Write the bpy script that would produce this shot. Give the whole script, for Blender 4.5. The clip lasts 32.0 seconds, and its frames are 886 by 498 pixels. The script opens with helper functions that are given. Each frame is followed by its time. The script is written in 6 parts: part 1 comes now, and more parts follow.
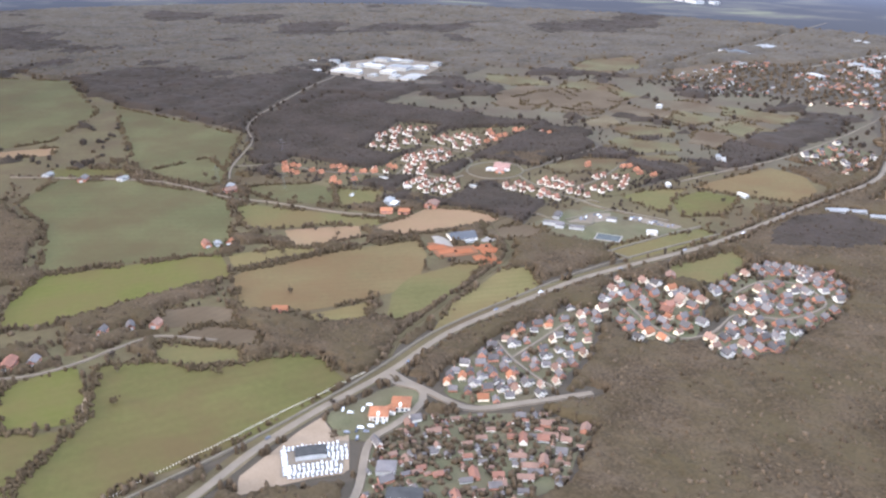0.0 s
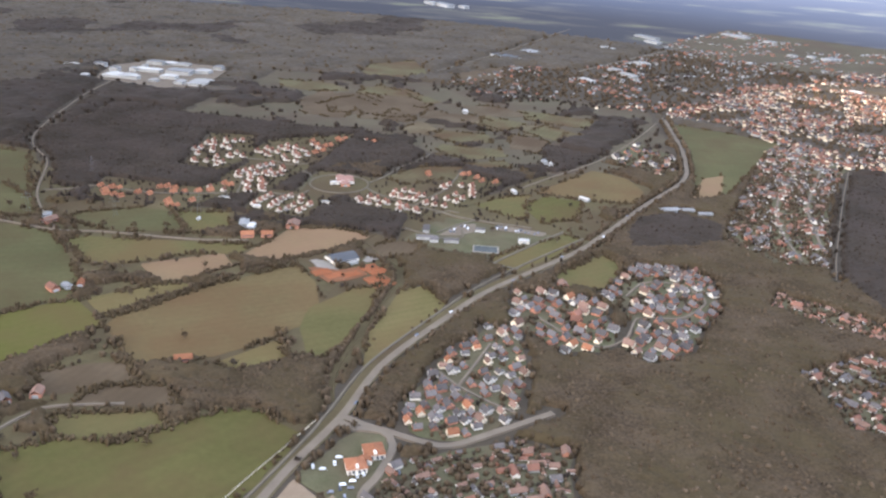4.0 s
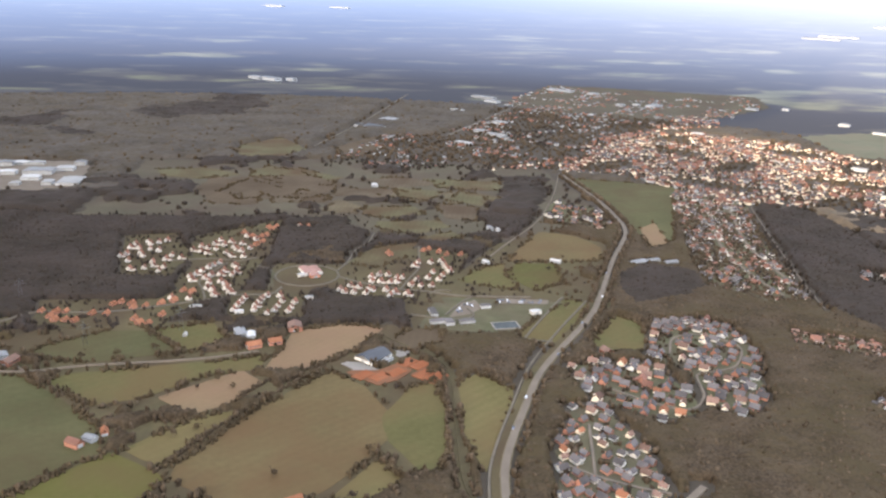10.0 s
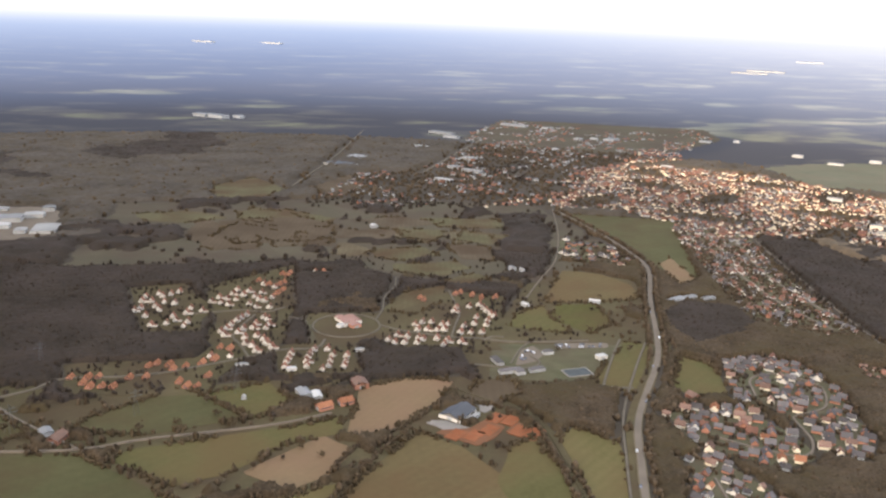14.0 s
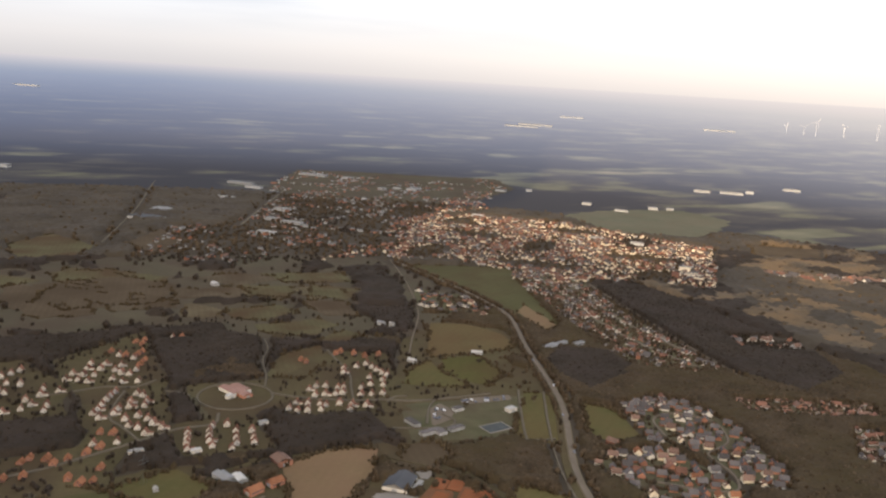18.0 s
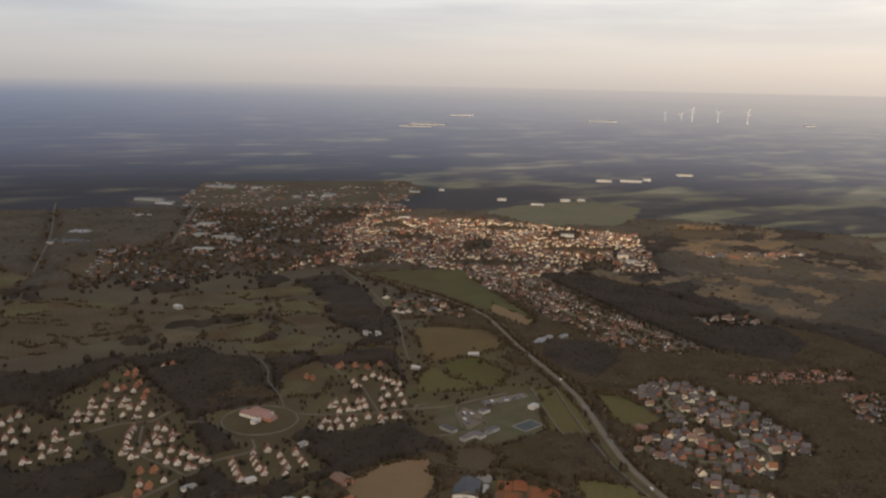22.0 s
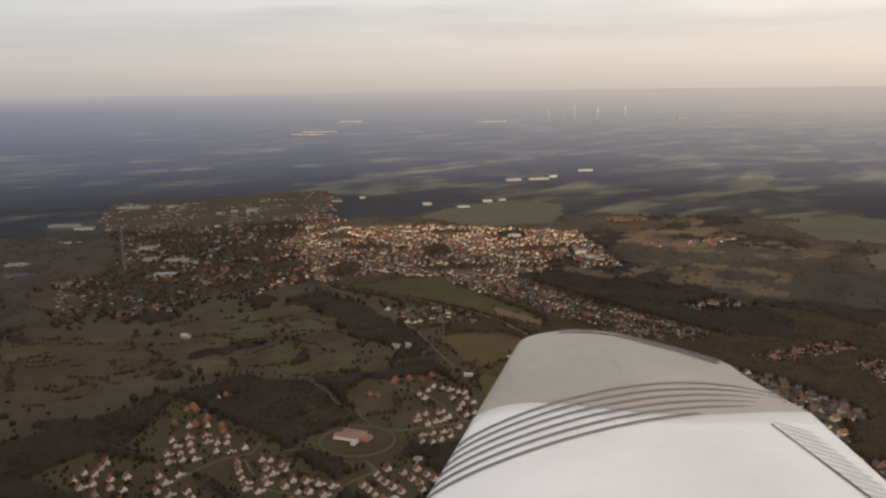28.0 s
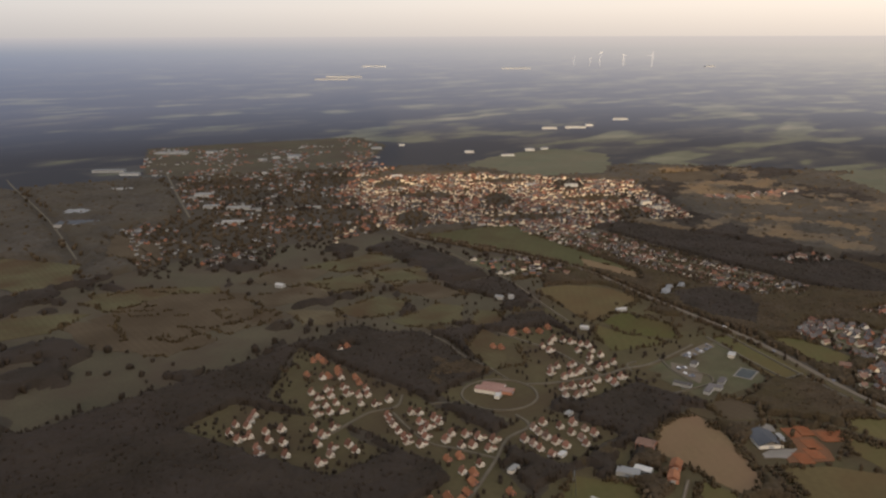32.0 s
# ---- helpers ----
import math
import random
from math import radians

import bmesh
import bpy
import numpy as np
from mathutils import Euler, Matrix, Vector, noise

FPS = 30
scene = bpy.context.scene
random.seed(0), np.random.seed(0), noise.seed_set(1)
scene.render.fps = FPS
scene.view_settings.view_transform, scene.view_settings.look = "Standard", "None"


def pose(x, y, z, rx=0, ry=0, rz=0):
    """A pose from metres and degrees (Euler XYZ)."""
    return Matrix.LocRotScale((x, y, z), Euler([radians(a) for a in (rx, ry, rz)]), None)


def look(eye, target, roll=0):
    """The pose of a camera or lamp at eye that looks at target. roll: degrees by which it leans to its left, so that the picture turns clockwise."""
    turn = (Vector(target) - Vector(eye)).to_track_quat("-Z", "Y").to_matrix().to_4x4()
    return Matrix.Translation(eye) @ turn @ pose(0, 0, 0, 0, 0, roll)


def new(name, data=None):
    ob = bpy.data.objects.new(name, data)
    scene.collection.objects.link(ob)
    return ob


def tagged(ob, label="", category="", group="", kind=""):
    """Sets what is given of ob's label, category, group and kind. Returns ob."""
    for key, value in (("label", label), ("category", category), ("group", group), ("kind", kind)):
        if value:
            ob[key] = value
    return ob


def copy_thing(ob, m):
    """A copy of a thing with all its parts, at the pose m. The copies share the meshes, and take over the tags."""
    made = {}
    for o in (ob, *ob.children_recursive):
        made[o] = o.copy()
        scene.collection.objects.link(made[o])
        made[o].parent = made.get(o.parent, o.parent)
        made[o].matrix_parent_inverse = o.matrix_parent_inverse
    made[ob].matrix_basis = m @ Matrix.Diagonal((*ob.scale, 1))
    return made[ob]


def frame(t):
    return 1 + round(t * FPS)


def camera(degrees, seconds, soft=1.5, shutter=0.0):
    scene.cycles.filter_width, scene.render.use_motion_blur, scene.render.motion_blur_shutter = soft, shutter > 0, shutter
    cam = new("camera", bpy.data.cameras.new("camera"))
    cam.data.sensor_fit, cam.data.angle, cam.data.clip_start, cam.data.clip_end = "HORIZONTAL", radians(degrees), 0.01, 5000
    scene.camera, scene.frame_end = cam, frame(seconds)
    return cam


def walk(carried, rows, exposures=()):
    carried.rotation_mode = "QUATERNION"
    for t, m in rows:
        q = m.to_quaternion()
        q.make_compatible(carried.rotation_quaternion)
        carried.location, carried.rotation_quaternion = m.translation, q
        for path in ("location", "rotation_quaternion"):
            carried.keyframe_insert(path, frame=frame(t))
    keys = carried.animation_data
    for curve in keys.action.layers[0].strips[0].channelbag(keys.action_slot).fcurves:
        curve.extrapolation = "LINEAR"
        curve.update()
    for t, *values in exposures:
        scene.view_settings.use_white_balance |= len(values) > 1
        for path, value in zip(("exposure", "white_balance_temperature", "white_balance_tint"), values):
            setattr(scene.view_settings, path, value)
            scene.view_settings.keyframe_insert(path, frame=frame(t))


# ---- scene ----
cam = camera(54.85, 32.0, soft=2.4)
# seconds, place of the camera in metres, yaw to the left, pitch up and roll in degrees
PATH = [
    (0, 233.08, -24.16, 300.88, 30.41, -22.50, -0.35),
    (0.5, 215.11, -28.21, 301.38, 28.77, -22.94, 0.32),
    (1, 196.85, -31.87, 301.98, 26.11, -23.13, 0.69),
    (1.5, 178.32, -35.15, 302.67, 24.39, -24.21, 0.27),
    (2, 159.55, -38.03, 303.40, 21.92, -25.95, 0.60),
    (2.5, 140.61, -40.52, 304.14, 19.31, -25.70, 1.24),
    (3, 121.58, -42.63, 304.83, 17.15, -24.89, 1.86),
    (3.5, 102.53, -44.34, 305.42, 13.32, -23.62, 2.69),
    (4, 83.52, -45.62, 305.89, 10.36, -22.23, 3.58),
    (4.5, 64.60, -46.42, 306.19, 8.18, -21.44, 3.98),
    (6.5, -9.71, -44.07, 305.71, -0.55, -20.40, 4.76),
    (7, -27.88, -42.04, 305.11, -2.26, -19.86, 4.89),
    (7.5, -45.86, -39.43, 304.36, -3.69, -19.28, 4.88),
    (8, -63.63, -36.21, 303.52, -4.87, -19.24, 4.80),
    (8.5, -81.20, -32.37, 302.67, -5.53, -19.02, 4.94),
    (9, -98.58, -27.88, 301.82, -5.99, -18.63, 4.54),
    (9.5, -115.77, -22.72, 301.02, -6.00, -18.19, 3.53),
    (10, -132.77, -16.89, 300.26, -4.84, -17.42, 1.64),
    (10.5, -149.63, -10.44, 299.54, -4.94, -17.57, 0.98),
    (11, -166.38, -3.46, 298.84, -1.16, -17.60, -0.85),
    (11.5, -183.07, 3.93, 298.14, 0.83, -18.52, -0.26),
    (12, -199.68, 11.62, 297.42, -0.06, -17.50, 0.18),
    (12.5, -216.18, 19.51, 296.64, -2.25, -16.78, 0.95),
    (13, -232.50, 27.57, 295.80, -5.02, -15.34, 0.94),
    (13.5, -248.58, 35.81, 294.92, -7.76, -15.20, 1.67),
    (14, -264.39, 44.25, 294.05, -11.08, -14.98, 1.82),
    (14.5, -279.89, 52.88, 293.22, -12.83, -15.00, 2.11),
    (16.5, -339.12, 88.59, 290.18, -19.94, -12.94, 2.48),
    (17, -353.67, 97.44, 289.49, -21.02, -12.35, 2.63),
    (17.5, -368.16, 106.17, 288.87, -24.57, -11.50, 2.71),
    (18, -382.60, 114.73, 288.34, -27.66, -11.00, 3.67),
    (18.5, -396.97, 123.10, 287.97, -31.68, -11.12, 2.12),
    (19, -411.28, 131.29, 287.80, -30.98, -9.57, 2.07),
    (19.5, -425.56, 139.33, 287.84, -32.55, -9.26, 2.47),
    (20, -439.85, 147.23, 288.08, -34.47, -8.46, 2.98),
    (20.5, -454.22, 155.05, 288.50, -35.90, -8.02, 2.90),
    (21, -468.69, 162.83, 289.09, -35.15, -8.07, 1.64),
    (21.5, -483.28, 170.64, 289.82, -35.88, -8.66, 1.85),
    (22, -497.96, 178.51, 290.67, -36.51, -10.67, 1.38),
    (22.5, -512.67, 186.52, 291.63, -37.32, -9.76, 1.09),
    (23, -527.34, 194.69, 292.66, -37.11, -10.57, 0.14),
    (23.5, -541.91, 203.09, 293.74, -37.53, -11.23, 0.11),
    (24, -556.31, 211.77, 294.87, -39.21, -11.66, -0.37),
    (24.5, -570.52, 220.82, 296.05, -41.84, -12.41, 0.09),
    (25, -584.56, 230.29, 297.25, -42.27, -12.36, -0.39),
    (25.5, -598.42, 240.23, 298.44, -42.73, -12.20, -0.78),
    (27.5, -651.87, 284.98, 302.69, -45.65, -11.00, -0.32),
    (28, -664.57, 297.30, 303.39, -46.59, -10.53, -0.73),
    (28.5, -676.89, 310.01, 303.92, -48.29, -11.32, -0.31),
    (29, -688.72, 323.06, 304.28, -49.07, -11.96, -0.30),
    (29.5, -699.94, 336.40, 304.49, -50.25, -12.32, -0.26),
    (30, -710.45, 349.99, 304.58, -50.55, -12.28, 0.67),
    (30.5, -720.16, 363.79, 304.61, -48.58, -12.39, 0.97),
    (31, -729.00, 377.78, 304.61, -48.28, -13.43, 0.12),
    (31.5, -736.93, 391.96, 304.62, -48.20, -15.01, 0.58),
    (32, -743.96, 406.32, 304.65, -47.16, -14.05, -0.12),
]


def flown(x, y, z, yaw, pitch, roll):
    yaw, pitch = radians(yaw), radians(pitch)
    ahead = Vector((-math.sin(yaw) * math.cos(pitch), math.cos(yaw) * math.cos(pitch), math.sin(pitch)))
    eye = Vector((x, y, z))
    return look(eye, eye + ahead, roll)


EXPOSURES = [(0, 2.15, 5200, 12), (1, 2.0, 5200, 12), (2, 1.75, 5250, 12), (3, 1.55, 5300, 12), (4, 1.6, 5300, 11), (8, 1.52, 5450, 10), (11, 1.55, 5600, 10), (13, 1.38, 5750, 10), (17, 0.74, 6150, 11), (20, 0.05, 6300, 10), (23, -0.18, 6350, 10), (28, -0.25, 6400, 10), (30, -0.18, 6350, 10), (32, 0.08, 6300, 10)]
walk(cam, [(row[0], flown(*row[1:])) for row in PATH], EXPOSURES)

# ---- world and sun ----
SUN_AZ, SUN_EL = radians(226), radians(16)   # clockwise from +y; the low sun stands behind the camera
world = bpy.data.worlds.new("sky")
scene.world = world
world.use_nodes = True
wn, wl = world.node_tree.nodes, world.node_tree.links
wn.clear()
w_out = wn.new("ShaderNodeOutputWorld")
w_bg = wn.new("ShaderNodeBackground")
w_sky = wn.new("ShaderNodeTexSky")
w_sky.sky_type, w_sky.sun_disc = "NISHITA", False
w_sky.sun_elevation, w_sky.sun_rotation = SUN_EL, SUN_AZ
w_co = wn.new("ShaderNodeTexCoord")
w_sep = wn.new("ShaderNodeSeparateXYZ")
wl.new(w_co.outputs["Generated"], w_sep.inputs[0])
w_map = wn.new("ShaderNodeMapping")
w_map.inputs["Scale"].default_value = (1.6, 1.6, 16.0)
wl.new(w_co.outputs["Generated"], w_map.inputs[0])
w_noise = wn.new("ShaderNodeTexNoise")
w_noise.inputs["Scale"].default_value, w_noise.inputs["Detail"].default_value = 1.7, 6
wl.new(w_map.outputs[0], w_noise.inputs["Vector"])
w_ramp = wn.new("ShaderNodeValToRGB")      # overcast from the horizon up to the zenith
w_ramp.color_ramp.elements[0].position, w_ramp.color_ramp.elements[0].color = 0.0, (0.47, 0.42, 0.385, 1)
w_ramp.color_ramp.elements[1].position, w_ramp.color_ramp.elements[1].color = 1.0, (0.95, 0.98, 1.06, 1)
for at, col in ((0.03, (0.58, 0.515, 0.465, 1)), (0.09, (0.68, 0.64, 0.60, 1)), (0.2, (0.69, 0.69, 0.70, 1)), (0.5, (0.88, 0.89, 0.92, 1))):
    e = w_ramp.color_ramp.elements.new(at)
    e.color = col
wl.new(w_sep.outputs[2], w_ramp.inputs[0])
w_dark = wn.new("ShaderNodeValToRGB")      # grey undersides of the clouds
w_dark.color_ramp.elements[0].position, w_dark.color_ramp.elements[0].color = 0.36, (0.66, 0.69, 0.76, 1)
w_dark.color_ramp.elements[1].position, w_dark.color_ramp.elements[1].color = 0.56, (1.0, 1.0, 1.0, 1)
wl.new(w_noise.outputs[0], w_dark.inputs[0])
w_up = wn.new("ShaderNodeMapRange")
w_up.inputs["From Min"].default_value, w_up.inputs["From Max"].default_value = 0.03, 0.12
wl.new(w_sep.outputs[2], w_up.inputs[0])
w_mul = wn.new("ShaderNodeMix")
w_mul.data_type, w_mul.blend_type = "RGBA", "MULTIPLY"
wl.new(w_up.outputs[0], w_mul.inputs["Factor"])
wl.new(w_ramp.outputs[0], w_mul.inputs[6])
wl.new(w_dark.outputs[0], w_mul.inputs[7])
w_scale = wn.new("ShaderNodeVectorMath")
w_scale.operation = "SCALE"
w_scale.inputs["Scale"].default_value = 0.08
wl.new(w_sky.outputs[0], w_scale.inputs[0])
w_mix = wn.new("ShaderNodeMix")
w_mix.data_type = "RGBA"
w_mix.inputs["Factor"].default_value = 0.9
wl.new(w_scale.outputs[0], w_mix.inputs[6])
wl.new(w_mul.outputs[2], w_mix.inputs[7])
w_side = wn.new("ShaderNodeVectorMath")      # the clearer side of the sky is brighter and warmer
w_side.operation = "DOT_PRODUCT"
w_side.inputs[1].default_value = (0.6, -0.8, 0)
wl.new(w_co.outputs["Generated"], w_side.inputs[0])
w_warm = wn.new("ShaderNodeValToRGB")
w_warm.color_ramp.elements[0].position, w_warm.color_ramp.elements[0].color = 0.15, (0.84, 0.88, 0.94, 1)
w_warm.color_ramp.elements[1].position, w_warm.color_ramp.elements[1].color = 0.80, (1.42, 1.32, 1.20, 1)
w_half = wn.new("ShaderNodeMapRange")
w_half.inputs["From Min"].default_value = -1.0
wl.new(w_side.outputs["Value"], w_half.inputs[0])
wl.new(w_half.outputs[0], w_warm.inputs[0])
w_sided = wn.new("ShaderNodeMix")
w_sided.data_type, w_sided.blend_type = "RGBA", "MULTIPLY"
w_sided.inputs["Factor"].default_value = 1.0
wl.new(w_mix.outputs[2], w_sided.inputs[6])
wl.new(w_warm.outputs[0], w_sided.inputs[7])
wl.new(w_sided.outputs[2], w_bg.inputs[0])
w_bg.inputs[1].default_value = 1.35
wl.new(w_bg.outputs[0], w_out.inputs[0])

sun = new("sun", bpy.data.lights.new("sun", "SUN"))
sun.data.energy, sun.data.angle, sun.data.color = 5.0, radians(1), (1.0, 0.75, 0.47)
to_sun = Vector((math.sin(SUN_AZ) * math.cos(SUN_EL), math.cos(SUN_AZ) * math.cos(SUN_EL), math.sin(SUN_EL)))
sun.matrix_world = look(to_sun * 2000, (0, 0, 0))


# ---- materials ----
def material(name, a, b, big=0.05, small=1.5, rough=0.85, bump=0.0, vary="", amount=0.25, stripes=None, metal=0.0, spots=0.5, blotch=None):
    """Two colours mixed by noise at two scales, with a random lightness from piece to piece and, for fields, drilled lines."""
    m = bpy.data.materials.new(name)
    m.use_nodes = True
    n, l = m.node_tree.nodes, m.node_tree.links
    bsdf = n["Principled BSDF"]
    bsdf.inputs["Roughness"].default_value, bsdf.inputs["Metallic"].default_value = rough, metal
    bsdf.inputs["Specular IOR Level"].default_value = 0.3 if rough < 0.7 else 0.02
    geo = n.new("ShaderNodeNewGeometry")
    big_n, small_n = n.new("ShaderNodeTexNoise"), n.new("ShaderNodeTexNoise")
    big_n.inputs["Scale"].default_value, big_n.inputs["Detail"].default_value = big, 5
    small_n.inputs["Scale"].default_value, small_n.inputs["Detail"].default_value = small, 3
    l.new(geo.outputs["Position"], big_n.inputs["Vector"])
    l.new(geo.outputs["Position"], small_n.inputs["Vector"])
    both = n.new("ShaderNodeMath")
    both.operation = "MULTIPLY_ADD"
    both.inputs[1].default_value = spots
    l.new(small_n.outputs[0], both.inputs[0])
    l.new(big_n.outputs[0], both.inputs[2])
    last = both
    if stripes:
        angle, pitch, depth = stripes
        turn = n.new("ShaderNodeMapping")
        turn.inputs["Rotation"].default_value = (0, 0, radians(angle))
        l.new(geo.outputs["Position"], turn.inputs[0])
        wave = n.new("ShaderNodeTexWave")
        wave.inputs["Scale"].default_value, wave.inputs["Distortion"].default_value = 0.314 / pitch, 1.2
        wave.inputs["Detail Scale"].default_value = 0.3
        l.new(turn.outputs[0], wave.inputs["Vector"])
        add = n.new("ShaderNodeMath")
        add.operation = "MULTIPLY_ADD"
        add.inputs[1].default_value = depth
        l.new(wave.outputs["Fac"], add.inputs[0])
        l.new(last.outputs[0], add.inputs[2])
        last = add
    ramp = n.new("ShaderNodeMapRange")
    mid = 0.5 + 0.5 * spots + (0.5 * stripes[2] if stripes else 0)
    ramp.inputs["From Min"].default_value, ramp.inputs["From Max"].default_value = mid - 0.28, mid + 0.28
    l.new(last.outputs[0], ramp.inputs[0])
    mix = n.new("ShaderNodeMix")
    mix.data_type = "RGBA"
    mix.inputs[6].default_value, mix.inputs[7].default_value = (*a, 1), (*b, 1)
    l.new(ramp.outputs[0], mix.inputs["Factor"])
    colour = mix.outputs[2]
    if blotch:
        patch_colour, reach = blotch
        patch_n, patch_r, patch_m = n.new("ShaderNodeTexNoise"), n.new("ShaderNodeMapRange"), n.new("ShaderNodeMix")
        patch_n.inputs["Scale"].default_value, patch_n.inputs["Detail"].default_value = 0.014, 6
        patch_n.inputs["Roughness"].default_value = 0.6
        l.new(geo.outputs["Position"], patch_n.inputs["Vector"])
        patch_r.inputs["From Min"].default_value, patch_r.inputs["From Max"].default_value = 0.41, 0.64
        patch_r.inputs["To Max"].default_value = reach
        l.new(patch_n.outputs[0], patch_r.inputs[0])
        patch_m.data_type = "RGBA"
        patch_m.inputs[7].default_value = (*patch_colour, 1)
        l.new(patch_r.outputs[0], patch_m.inputs["Factor"])
        l.new(colour, patch_m.inputs[6])
        colour = patch_m.outputs[2]
    if vary:
        source = n.new("ShaderNodeObjectInfo").outputs["Random"] if vary == "object" else geo.outputs["Random Per Island"]
        span = n.new("ShaderNodeMapRange")
        span.inputs["To Min"].default_value, span.inputs["To Max"].default_value = 1 - amount, 1 + amount
        l.new(source, span.inputs[0])
        hsv = n.new("ShaderNodeHueSaturation")
        l.new(colour, hsv.inputs["Color"])
        l.new(span.outputs[0], hsv.inputs["Value"])
        colour = hsv.outputs[0]
    l.new(colour, bsdf.inputs["Base Color"])
    if bump:
        bn = n.new("ShaderNodeBump")
        bn.inputs["Strength"].default_value, bn.inputs["Distance"].default_value = bump, 0.3
        l.new(small_n.outputs[0], bn.inputs["Height"])
        l.new(bn.outputs[0], bsdf.inputs["Normal"])
    return m


